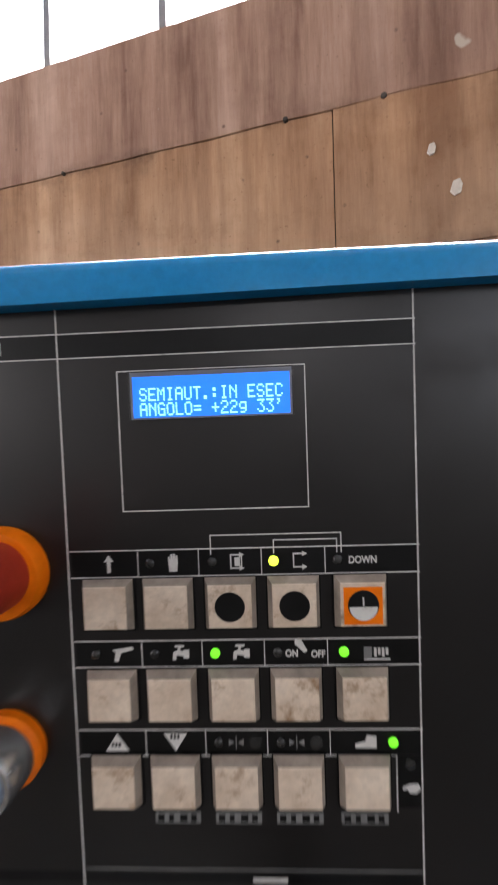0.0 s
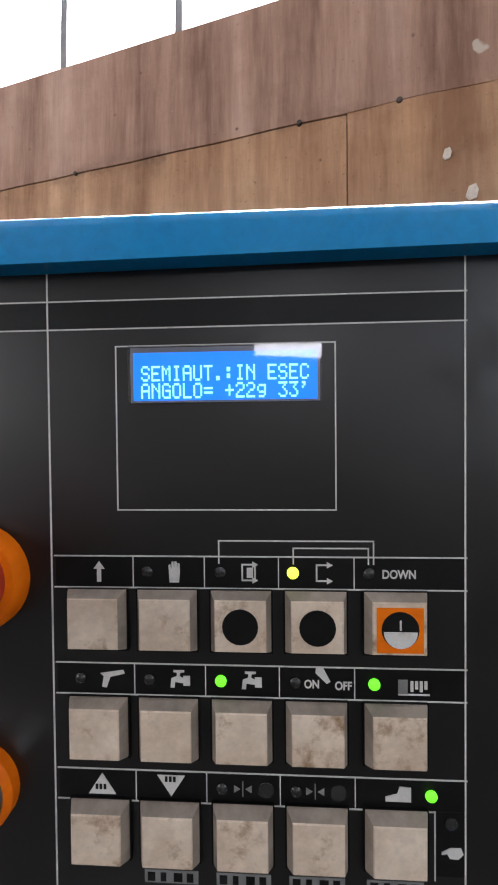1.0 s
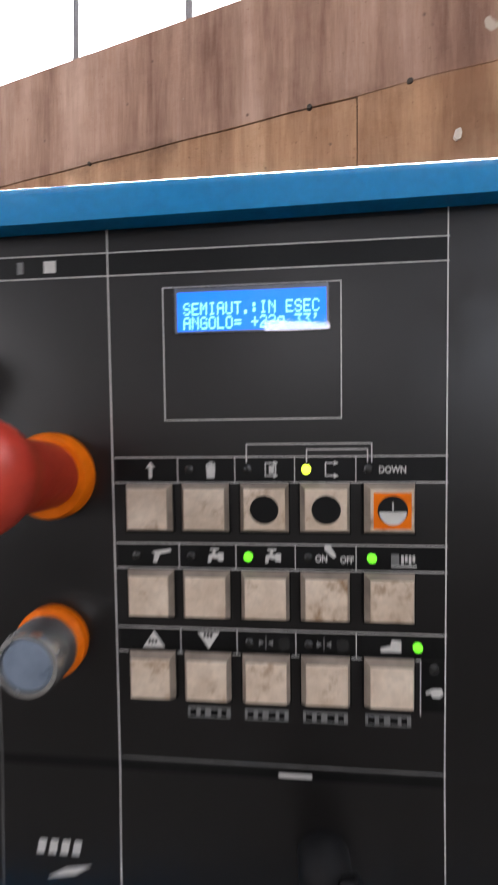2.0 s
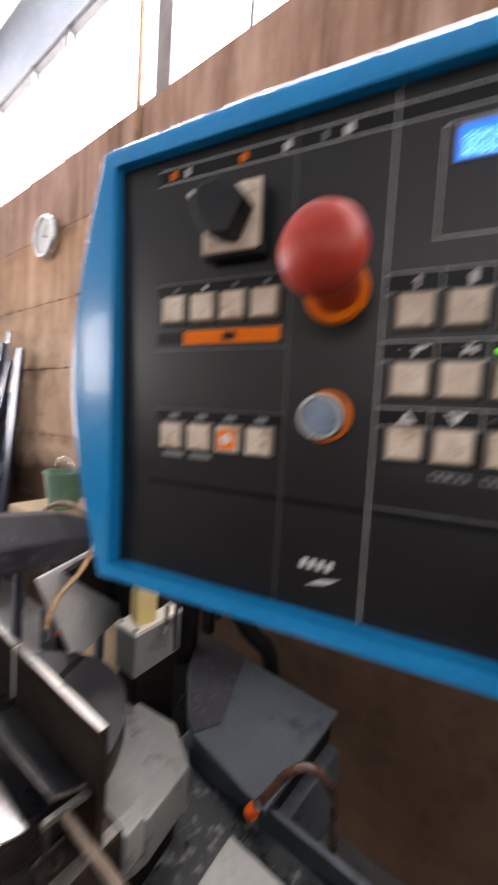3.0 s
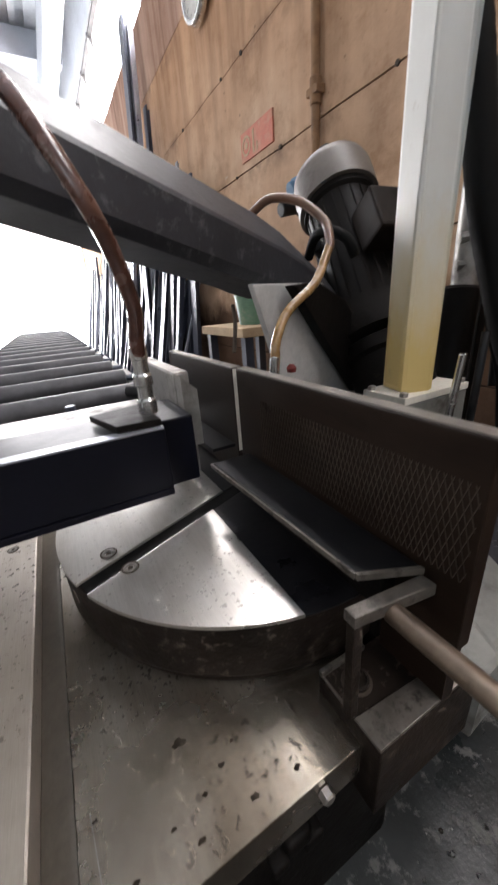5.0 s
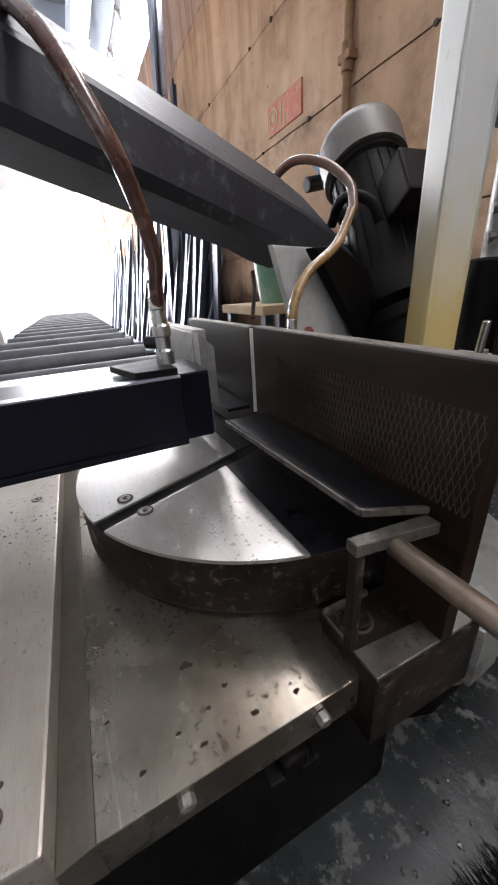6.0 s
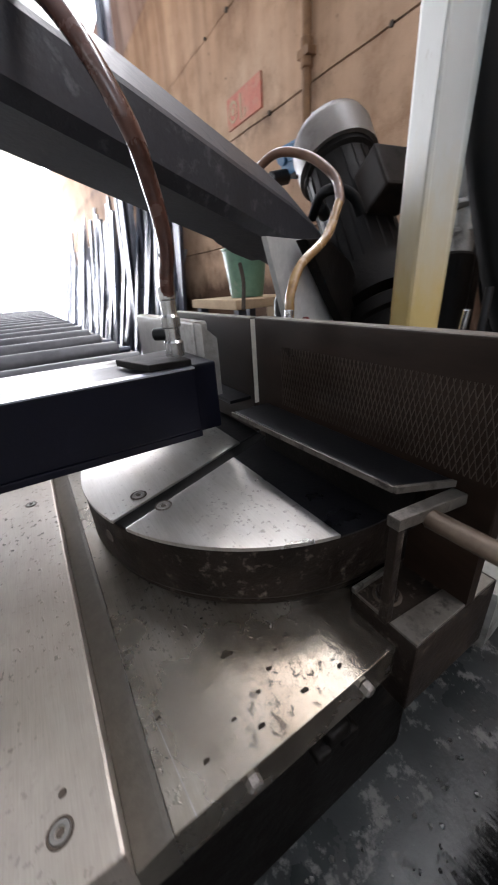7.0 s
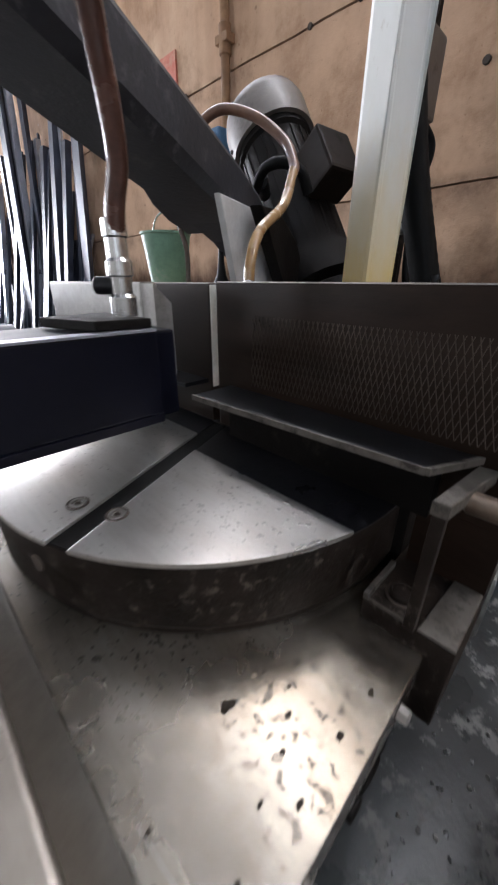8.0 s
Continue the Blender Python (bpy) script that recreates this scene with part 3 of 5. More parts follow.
    for x in (-6.5, -3.3, -0.2, 3.0):
        solid("roof_beam", box(x - 0.09, x + 0.09, -9, WY, 4.25, 4.55, 0.01), BEAM_PAINT, "pale painted steel roof beam", "beam", group="roof beams", kind="structure")
    solid("eaves_beam", box(-9, 5, WY - 0.32, WY - 0.12, 3.98, 4.24, 0.01), BEAM_PAINT, "pale painted eaves beam along the wall", "beam", kind="structure")


hall()
window_light("window_daylight", -2.0, WY + 0.28, 3.43, 13.0, 0.95, 1050, -68, 0, (1.0, 0.985, 0.97))
window_light("gate_daylight", -8.7, -0.4, 1.6, 2.4, 3.0, 420, 90, -90, (0.97, 0.98, 1.0))
# assumed far opening, out of view: fill for faces towards the camera
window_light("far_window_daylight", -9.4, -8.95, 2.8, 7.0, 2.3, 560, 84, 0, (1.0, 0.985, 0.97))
# added fill from the east for the panel's right side, no window seen
window_light("east_window_daylight", 4.95, -3.6, 2.6, 3.6, 1.6, 45, 90, 90, (0.93, 0.97, 1.0))
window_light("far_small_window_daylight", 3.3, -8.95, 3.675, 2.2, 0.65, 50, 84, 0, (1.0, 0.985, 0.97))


# ---- the band saw ----
BOW = Matrix(((0.3827, -0.9239, 0, 0), (-0.9239, -0.3827, 0, 0), (0, 0, 1, 0), (0, 0, 0, 1)))  # x to the operator, y to the infeed side, turned with the head


def cap_screw(parent, x, y, z, r):
    s = part("screw", lathe([(r, -0.004), (r, 0.0004), (r * 0.92, 0.001), (r * 0.55, 0.001), (r * 0.5, -0.003)], 20, Matrix.Translation((x, y, z))), EDGE_STEEL, parent, "countersunk socket screw", smooth=True)
    # dark plug and ring in place of the shaded hollows
    part("socket", rod((x, y, z - 0.003), (x, y, z + 0.0006), r * 0.42, 6), JOINT, s)
    part("ring", lathe([(r * 1.28, -0.004), (r * 1.28, 0.0005), (r * 1.04, 0.0006), (r * 1.04, -0.004)], 20, Matrix.Translation((x, y, z))), JOINT, s)


def disc_piece(cx, cy, r, keep, z0, z1, bevel=0.0015, segs=180, back=9.0, front=-9.0):
    """The part of a round plate for which keep(x, y) > 0, where keep is a straight line's side, between two lines across."""
    out = [(cx + r * math.cos(a), cy + r * math.sin(a)) for a in (2 * math.pi * i / segs for i in range(segs))]
    for side in (keep, lambda x, y: back - y, lambda x, y: y - front):
        pts, out = out, []
        for (ax, ay), (bx, by) in zip(pts, pts[1:] + pts[:1]):
            ka, kb = side(ax, ay), side(bx, by)
            if ka > 0:
                out.append((ax, ay))
            if ka * kb < 0:
                t = ka / (ka - kb)
                out.append((ax + t * (bx - ax), ay + t * (by - ay)))
    return prism(out, z1 - z0, "z", z0, bevel)


def band_saw():
    saw = thing("band_saw", "grey mitre band saw with wet steel table and dark bow", "band saw")
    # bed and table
    part("bed", box(-0.30, 0.228, -0.30, 0.006, 0.42, 0.7725, 0.006), MOTOR_CAST, saw, "dark machine bed")
    t = part("table", prism([(-0.36, -0.2130), (0.2441, -0.2130), (0.2405, 0.004), (-0.36, 0.004)], 0.031, "z", 0.773, 0.0008), TABLE_STEEL, saw, "wet worn steel table top")
    # slope added to carry the dark band along the rail
    part("table_slope", prism([(-0.2318, 0.773), (-0.2132, 0.773), (-0.2132, 0.8036), (-0.2160, 0.8030), (-0.2318, 0.7975)], 0.6042, "x", -0.36), SLOPE_SHADED, t, "sloping table edge by the rail, shade put into its colour")
    for x, y, r in ((0.1805, -0.1514, 0.0036), (0.2283, -0.1213, 0.0020), (0.2299, -0.1547, 0.0017), (0.2300, -0.0930, 0.0018), (0.2268, -0.1883, 0.0014), (0.1925, -0.2034, 0.0014), (0.205, -0.132, 0.0015), (0.213, -0.146, 0.0012), (0.197, -0.121, 0.0013), (0.218, -0.166, 0.0011)):
        out2 = []
        for k in range(26):
            a = 2 * math.pi * k / 26
            rr = r * (1.0 + 0.75 * noise.noise((math.cos(a) * 1.3 + x * 900, math.sin(a) * 1.3 + y * 700, 0.5)))
            out2.append((x + 0.8 * rr * math.cos(a), y + 1.25 * rr * math.sin(a)))
        part("sludge_blot", prism(out2, 0.0005, "z", 0.8038, 0.0002), SLUDGE, t, "dark oily sludge blot")
    part("scratch", prism([(0.1870, -0.2057), (0.2438, -0.2017), (0.2438, -0.2010), (0.1870, -0.2051)], 0.0002, "z", 0.8039), EDGE_STEEL, t, "bright scratch")
    for y, z in ((-0.083, 0.792), (-0.170, 0.795)):
        part("bolt", lathe([(0.0045, 0), (0.0045, 0.005), (0.0035, 0.006)], 6, along((0.2425, y, z), (0.26, y, z))), EDGE_STEEL, t, "bright hexagon bolt")
    for x, y, z, w in ((0.231, -0.100, 0.750, 0.0095), (0.230, -0.088, 0.733, 0.008), (0.232, -0.115, 0.742, 0.006)):
        part("clamp_lug", box(x - 0.010, x + 0.011, y - w, y + w, z - w * 0.8, z + w * 0.8, w * 0.35, 3), MOTOR_CAST, t, "dirty cast clamp lug", smooth=True)
    r = part("side_rail", box(-0.5, 0.2425, -0.315, -0.2322, 0.775, 0.8165, 0.0018), RAIL_STEEL, saw, "bare steel side rail with a socket screw")
    cap_screw(r, 0.2195, -0.2558, 0.8165, 0.0046)
    # dark plug for the oil hole's shade
    part("oil_hole", rod((0.2050, -0.2535, 0.80), (0.2050, -0.2535, 0.8169), 0.002, 10), JOINT, r)
    cap_screw(r, -0.10, -0.257, 0.8165, 0.0046)
    # round turntable with the blade's slot
    cx, cy, rad = 0.0, -0.008, 0.1945
    body = part("turntable", lathe([(0.188, 0.8035), (0.1895, 0.806), (0.1895, 0.812), (0.1925, 0.814), (0.1935, 0.817), (0.1935, 0.8622), (0.17, 0.8626)], 140, Matrix.Translation((cx, cy, 0))), RIM_STEEL, saw, "dirty cast turntable with a ground steel top", smooth=True)
    nx, ny = 0.9239, 0.3827
    d0 = 0.0755 * nx - 0.1835 * ny
    for sign, off in ((1, 0.0085), (-1, 0.0085)):
        k = lambda x, y, s=sign, o=off: s * (x * nx + y * ny - d0) - o  # noqa: E731
        part("top_plate", disc_piece(cx, cy, rad, k, 0.8629, 0.866, 0.0008, back=-0.0545 if sign > 0 else -0.030), TURN_STEEL, body, "ground wet steel half-disc")
        # black sheet where the fence shades the disc
        part("rear_plate", disc_piece(cx, cy, rad, k, 0.8628, 0.8645, 0.0004, front=-0.0540 if sign > 0 else -0.0295), REAR_SHADE, body, "black plate under the fence, standing in for its shade")
    d = d0 - (cx * nx + cy * ny)
    half = math.sqrt(0.1925**2 - d * d)
    # black strip laid in the slot in place of the shade there
    part("slot_floor", prism([(cx + nx * (d + e) - ny * h, cy + ny * (d + e) + nx * h) for e, h in ((-0.0083, half), (0.0083, half), (0.0083, -half), (-0.0083, -half))], 0.0010, "z", 0.8628), RUBBER, body, "black strip standing in for the shade in the blade slot")
    cap_screw(body, 0.0435, -0.161, 0.866, 0.0058)
    cap_screw(body, 0.0735, -0.148, 0.866, 0.0058)
    # dark plug for the shade in the index hole
    part("index_hole", rod((0.0518, -0.1855, 0.843), (0.0543, -0.1942, 0.843), 0.0065, 14), JOINT, body)
    # fences
    f = part("fence", box(0.002, 0.2585, 0.0, 0.0125, 0.868, 1.001, 0.0012), FENCE_STEEL, saw, "dark worn steel fence plate")
    part("top_edge", box(0.003, 0.2575, 0.0012, 0.0115, 1.0006, 1.0018), EDGE_STEEL, f, "bare steel edge")
    z0, z1, run, w = 0.917, 0.976, 0.017, 0.00026
    for i in range(-4, 56):
        for sd in (1, -1):
            xa = 0.048 + i * 0.0041 - (0.008 if sd > 0 else -0.008)
            lo, hi = sorted(((0.048 - xa) / (sd * run), (0.2555 - xa) / (sd * run)))
            lo, hi = max(0.0, lo), min(1.0, hi)
            if hi - lo > 0.1:
                (xb, zb), (xc, zc) = ((xa + sd * run * q, z0 + (z1 - z0) * q) for q in (lo, hi))
                part("knurl_ridge", prism([(xb - w, zb), (xb + w, zb), (xc + w, zc), (xc - w, zc)], 0.0007, "y", -0.0005), KNURL, f)
    part("wear_plate", prism([(0.022, -0.044), (0.214, -0.037), (0.231, -0.0015), (0.022, -0.0015)], 0.004, "z", 0.9085, 0.0008), WEAR_STEEL, f, "thin steel support plate")
    part("wear_plate_edge", prism([(0.022, -0.0475), (0.215, -0.0385), (0.214, -0.037), (0.022, -0.046)], 0.0045, "z", 0.9083), PAD_STEEL, f)
    part("plate_tip", prism([(0.214, -0.0375), (0.217, -0.0375), (0.234, -0.0015), (0.231, -0.0015)], 0.0045, "z", 0.9083), PAD_STEEL, f)
    # black filler in place of the dark void under the support plate
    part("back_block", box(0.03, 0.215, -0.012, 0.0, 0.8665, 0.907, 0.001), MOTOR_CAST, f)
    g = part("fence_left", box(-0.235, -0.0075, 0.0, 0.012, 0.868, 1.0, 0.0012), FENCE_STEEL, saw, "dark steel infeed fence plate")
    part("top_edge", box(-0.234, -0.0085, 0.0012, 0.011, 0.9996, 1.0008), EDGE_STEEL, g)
    # cream strip put in for the bright background showing through the gap
    part("gap_edge", box(-0.0075, -0.0062, 0.0008, 0.0115, 0.905, 0.999), CREAM, g, "pale strip for the brightness seen through the blade gap")
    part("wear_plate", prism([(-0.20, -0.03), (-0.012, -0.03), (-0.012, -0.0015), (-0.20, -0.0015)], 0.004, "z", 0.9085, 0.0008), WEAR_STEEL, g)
    # black block added to hide the pale casting behind the fence
    part("fence_base", box(-0.24, 0.20, 0.0045, 0.045, 0.756, 0.8672, 0.002), MOTOR_CAST, saw, "black block added under the fence")
    part("fence_foot", box(0.2055, 0.2555, 0.0015, 0.012, 0.8192, 0.8672), FENCE_STEEL, f)
    # vice jaw, its beam and the valve block
    j = part("vice_jaw", box(-0.245, -0.026, -0.0585, -0.042, 0.885, 1.0, 0.0015), SLAT_STEEL, saw, "bare steel vice jaw plate")
    part("jaw_corner", prism([(-0.0575, 0.925), (-0.0415, 0.925), (-0.0415, 0.985), (-0.0575, 1.0)], 0.020, "x", -0.0265), SLAT_STEEL, j)
    part("top_edge", box(-0.244, -0.027, -0.0575, -0.043, 0.9996, 1.001), EDGE_STEEL, j)
    b = part("vice_beam", box(-0.012, 0.057, -0.62, -0.096, 0.918, 0.973, 0.0015), DARK_PAINT, saw, "blue-black painted vice beam")
    part("lower_flange", box(-0.012, 0.0578, -0.62, -0.0965, 0.9115, 0.9178, 0.001), DARK_PAINT, b)
    part("beam_edge", box(0.046, 0.0575, -0.62, -0.0965, 0.9728, 0.9742), BAR_LIGHT, b, "bright strip along the top edge")
    part("guide_bar", box(-0.11, -0.045, -0.62, -0.07, 0.905, 0.962, 0.0015), SLAT_STEEL, b, "pale steel slide bar")
    part("jaw_bracket", box(-0.06, 0.02, -0.0955, -0.059, 0.90, 0.968, 0.002), DARK_PAINT, b)
    for q, (x, y) in enumerate(((0.052, -0.118), (0.05, -0.135), (0.046, -0.105))):
        part("coolant_drop", lathe([(0.0004, 0.9175), (0.0013, 0.9165), (0.0017, 0.9145), (0.0009, 0.9128)], 10, Matrix.Translation((x, y, 0))), CHROME, b, smooth=True)
    part("mount_plate", prism([(0.0, -0.147), (0.050, -0.132), (0.053, -0.097), (-0.012, -0.097)], 0.006, "z", 0.9745, 0.001), MOTOR_CAST, b, "black block under the coolant valve")
    v = part("coolant_valve", lathe([(0.0085, 0.9805), (0.0085, 0.992), (0.0068, 0.994), (0.0068, 1.004), (0.0082, 1.005), (0.0082, 1.013), (0.0066, 1.015), (0.0066, 1.026), (0.0075, 1.027), (0.0075, 1.036), (0.006, 1.037)], 16, Matrix.Translation((0.026, -0.100, 0))), CHROME, saw, "small plated coolant tap", smooth=True)
    part("tap_lever", rod((0.026, -0.100, 0.999), (0.013, -0.112, 0.999), 0.0055, 12), BLACK_PLASTIC, v, smooth=True)
    part("hose", hose([(0.027, -0.100, 1.028), (0.033, -0.1005, 1.045), (0.041, -0.100, 1.066), (0.052, -0.109, 1.099), (0.066, -0.124, 1.130), (0.045, -0.148, 1.183), (-0.035, -0.170, 1.237), (-0.12, -0.20, 1.29)], 0.006), HOSE, v, "brown rubber coolant hose", smooth=True)
    # stop bracket and rod
    k = part("stop_bracket", box(0.2005, 0.2555, -0.0525, 0.045, 0.752, 0.8185, 0.0015), RIM_STEEL, saw, "dirty cast stop bracket")
    part("bracket_lip", box(0.2005, 0.2040, -0.0525, -0.012, 0.8187, 0.8235, 0.0006), PAD_STEEL, k)
    part("bracket_lip", box(0.2042, 0.2335, -0.0525, -0.0508, 0.8187, 0.8205, 0.0004), PAD_STEEL, k)
    part("bracket_wall", box(0.2270, 0.2335, -0.0555, -0.0485, 0.8188, 0.898, 0.001), RIM_STEEL, k)
    part("bracket_bar", prism([(0.226, -0.0565), (0.2345, -0.0565), (0.242, -0.001), (0.232, -0.001)], 0.0085, "z", 0.8985, 0.0012), PAD_STEEL, k, "bright flat bar")
    part("bracket_pad", prism([(0.2345, -0.0525), (0.2553, -0.0525), (0.2553, 0.04), (0.2400, 0.04), (0.2370, -0.018)], 0.0022, "z", 0.8188, 0.0008), PAD_STEEL, k, "scraped pad")
    # dark disc for the shade round the bolt
    part("bolt_well", rod((0.2180, -0.034, 0.8188), (0.2180, -0.034, 0.8196), 0.0105, 28), JOINT, k)
    part("bolt_head", lathe([(0.0082, 0), (0.0082, 0.0028), (0.0068, 0.0034), (0.0062, 0.0012), (0.001, 0.0012)], 24, Matrix.Translation((0.2180, -0.034, 0.8197))), RIM_STEEL, k, smooth=True)
    part("stop_rod", rod((0.236, -0.031, 0.899), (0.95, -0.030, 0.905), 0.0062, 16), BRONZE, saw, "long brown-stained steel stop rod", smooth=True)
    # swarf tray and body behind the fence
    part("swarf_tray", box(0.12, 0.62, -0.46, 0.33, 0.58, 0.60, 0.004), SUMP, saw, "wet dark tray littered with swarf")
    part("tray_back", box(0.12, 0.62, 0.33, 0.345, 0.42, 0.64, 0.003), SLATE_PAINT, saw)
    bm = bmesh.new()
    rnd = random.Random(4)
    for i in range(420):
        x, y = rnd.uniform(0.25, 0.5), rnd.gauss(-0.03, 0.1)
        if -0.4 < y < 0.3:
            s = rnd.uniform(0.0006, 0.0028)
            bmesh.ops.create_cone(bm, segments=5, radius1=s, radius2=s * 0.3, depth=s, cap_ends=True, matrix=pose(x, y, 0.6005 + s * 0.4, rnd.uniform(-60, 60), rnd.uniform(-60, 60), rnd.uniform(0, 360)))
    tagged(part("swarf", bm, CHIP, saw, "fine bright steel swarf"), kind="stuff")
    part("body_casting", prism([(0.20, 0.0135), (0.232, 0.09), (0.236, 0.112), (0.225, 0.215), (0.136, 0.262), (-0.2, 0.22), (-0.2, 0.0135)], 0.085, "z", 0.67, 0.006), GREY_PAINT, saw, "light grey cast body")
    part("body_base", prism([(0.19, 0.014), (0.215, 0.09), (0.205, 0.20), (0.13, 0.245), (-0.2, 0.21), (-0.2, 0.014)], 0.249, "z", 0.42), MOTOR_CAST, saw, "dark lower casting")
    part("body_block", prism([(0.222, 0.04), (0.258, 0.05), (0.255, 0.085), (0.222, 0.10)], 0.065, "z", 0.735, 0.006), GREY_PAINT, saw)
    c = part("side_cover", prism([(-0.15, 0.64), (0.37, 0.625), (0.345, 0.305), (0.125, 0.335), (0.085, 0.355), (-0.03, 0.47)], 0.015, "z", 0.65, 0.003), SLATE_PAINT, saw, "slate grey sheet steel cover")
    part("cover_flap", prism([(-0.147, 0.637), (0.06, 0.631), (0.155, 0.40), (0.122, 0.339), (0.087, 0.359), (-0.028, 0.473)], 0.004, "z", 0.6655, 0.001), BOW_PAINT, c, "darker chip-covered flap")
    bm = bmesh.new()
    for i in range(160):
        s = rnd.uniform(0.0006, 0.002)
        x = rnd.gauss(0.07, 0.03)
        bmesh.ops.create_cone(bm, segments=4, radius1=s, radius2=s * 0.4, depth=s, cap_ends=True, matrix=pose(x, rnd.gauss(0.43, 0.05), 0.6697 + s * 0.4, 20, 30, rnd.uniform(0, 360)))
    tagged(part("swarf", bm, CHIP, c), kind="stuff")
    # black filler in place of the dark gap below the cover
    part("cover_front", prism([(0.09, 0.385), (0.335, 0.355), (0.36, 0.61), (-0.10, 0.62)], 0.06, "z", 0.5895, 0.002), MOTOR_CAST, saw)
    part("lower_cover", prism([(0.05, 0.335), (0.355, 0.29), (0.39, 0.60), (0.05, 0.60)], 0.19, "z", 0.40, 0.006), SLATE_PAINT, saw, "slate grey lower cabinet")
    # head pivot: light grey plate, gearbox and motor
    bm = prism([(-0.25, 1.083), (-0.078, 1.083), (-0.125, 0.980), (-0.190, 0.84), (-0.43, 0.84), (-0.43, 0.965), (-0.389, 0.999)], 0.008, "y", 0.030, 0.002)
    bm.transform(BOW)
    part("pivot_plate", bm, PALE_PAINT, saw, "light grey pivot plate with a sloping edge")
    bm = prism([(-0.128, 1.079), (-0.208, 1.009), (-0.340, 0.896), (-0.365, 0.900), (-0.365, 0.990), (-0.280, 1.055), (-0.190, 1.083)], 0.016, "y", 0.004, 0.003)
    bm.transform(BOW)
    part("motor_bracket", bm, MOTOR_CAST, saw, "dark oily bracket between bow and gearbox")
    a0, a1 = Vector((-0.325, 0.405, 1.281)), Vector((-0.112, 0.345, 0.975))
    m = along(a1, a0)
    h = (a0 - a1).length
    mot = part("motor", lathe([(0.055, 0.0), (0.08, 0.01), (0.08, 0.05), (0.066, 0.07), (0.064, h - 0.09), (0.07, h - 0.085), (0.07, h - 0.07)], 28, m), MOTOR_CAST, saw, "dark oily electric motor with cooling ribs", smooth=True)
    for i in range(22):
        q = m @ pose(0, 0, 0, 0, 0, i * 360 / 22)
        bm = box(0.062, 0.066, -0.0018, 0.0018, 0.075, h - 0.092)
        bm.transform(q)
        part("cooling_rib", bm, MOTOR_CAST, mot)
    part("cowl", lathe([(0.077, h - 0.075), (0.0775, h - 0.02), (0.073, h - 0.004), (0.06, h + 0.006), (0.03, h + 0.010), (0.012, h + 0.011)], 36, m), COWL, mot, "beige rounded fan cowl", smooth=True)
    for i in range(5):
        ang = math.radians(-160 + i * 35)
        part("cowl_screw", lathe([(0.004, 0), (0.004, 0.003), (0.0025, 0.004)], 8, m @ Matrix.Translation((0.0765 * math.cos(ang), 0.0765 * math.sin(ang), h - 0.06))), JOINT, mot)
    ax = (a0 - a1).normalized()
    out = (Vector((0.09, -0.015, 0.085)) - ax * ax.dot(Vector((0.09, -0.015, 0.085)))).normalized()
    bm = box(0.060, 0.120, -0.034, 0.034, -0.040, 0.036, 0.005)
    bm.transform(Matrix.Translation(a1 + (a0 - a1) * 0.47) @ Matrix((out, ax.cross(out), ax)).transposed().to_4x4())
    part("terminal_box", bm, COWL_SHADE, mot, "brown terminal box, darkened for shade")
    part("gearbox", lathe([(0.05, -0.11), (0.064, -0.10), (0.066, -0.03), (0.074, -0.025), (0.074, -0.005), (0.066, 0.0)], 28, m), MOTOR_CAST, mot, "oily black gearbox", smooth=True)
    part("breather", rod((-0.22, 0.30, 1.135), (-0.185, 0.255, 1.142), 0.011, 14), BLACK_PLASTIC, mot, smooth=True)
    # the bow
    bm = bmesh.new()
    sec = [(0.050, 1.079), (0.058, 1.068), (0.125, 1.068), (0.135, 1.08), (0.135, 1.165), (0.118, 1.178), (0.098, 1.172), (0.053, 1.124), (0.050, 1.118)]
    rings = []
    for x in (0.80, 0.5, 0.2, 0.0, -0.13, -0.18, -0.24, -0.52):
        lift = 0.21 * (x + 0.2) if x > -0.22 else -0.0042 + 0.42 * (x + 0.22)
        rings.append([bm.verts.new((x, y, z + lift)) for y, z in sec])
    for a, b in zip(rings, rings[1:]):
        for i in range(len(sec)):
            bm.faces.new((a[i], a[(i + 1) % len(sec)], b[(i + 1) % len(sec)], b[i]))
    bm.faces.new(rings[0])
    bm.faces.new(rings[-1])
    bm.transform(BOW)
    bow = part("bow", bm, BOW_PAINT, saw, "anthracite painted saw bow, chipped and dusty")
    bm = prism([(-0.245, 0.0515), (-0.245, 0.172), (-0.19, 0.168), (-0.14, 0.158), (-0.08, 0.132), (-0.02, 0.112), (-0.02, 0.0515)], 0.028, "z", 1.073, 0.003)
    for v in bm.verts:
        v.co.z += 0.21 * (v.co.x + 0.22)
    bm.transform(BOW)
    part("blade_wheel_guard", bm, BOW_PAINT, bow, "rounded lower guard")
    part("return_hose", hose([(-0.018, 0.062, 0.995), (-0.020, 0.066, 1.02), (-0.030, 0.09, 1.05), (-0.042, 0.14, 1.08), (-0.058, 0.175, 1.12)], 0.0058), HOSE_AMBER, saw, "amber coolant hose rising from the fence", smooth=True)
    part("return_hose", hose([(-0.057, 0.174, 1.118), (-0.062, 0.180, 1.128), (-0.085, 0.19, 1.155), (-0.125, 0.18, 1.185), (-0.165, 0.158, 1.196), (-0.20, 0.14, 1.18)], 0.0059), HOSE_DULL, saw, "dull brown coolant hose looped to the bow", smooth=True)
    part("motor_cable", hose([(-0.195, 0.25, 1.125), (-0.165, 0.24, 1.150), (-0.13, 0.24, 1.152), (-0.105, 0.25, 1.138), (-0.10, 0.262, 1.115)], 0.0075), RUBBER, saw, "black motor cable", smooth=True)
    part("hose_nipple", rod((-0.018, 0.060, 0.975), (-0.018, 0.062, 1.003), 0.006, 12), CHROME, saw, smooth=True)
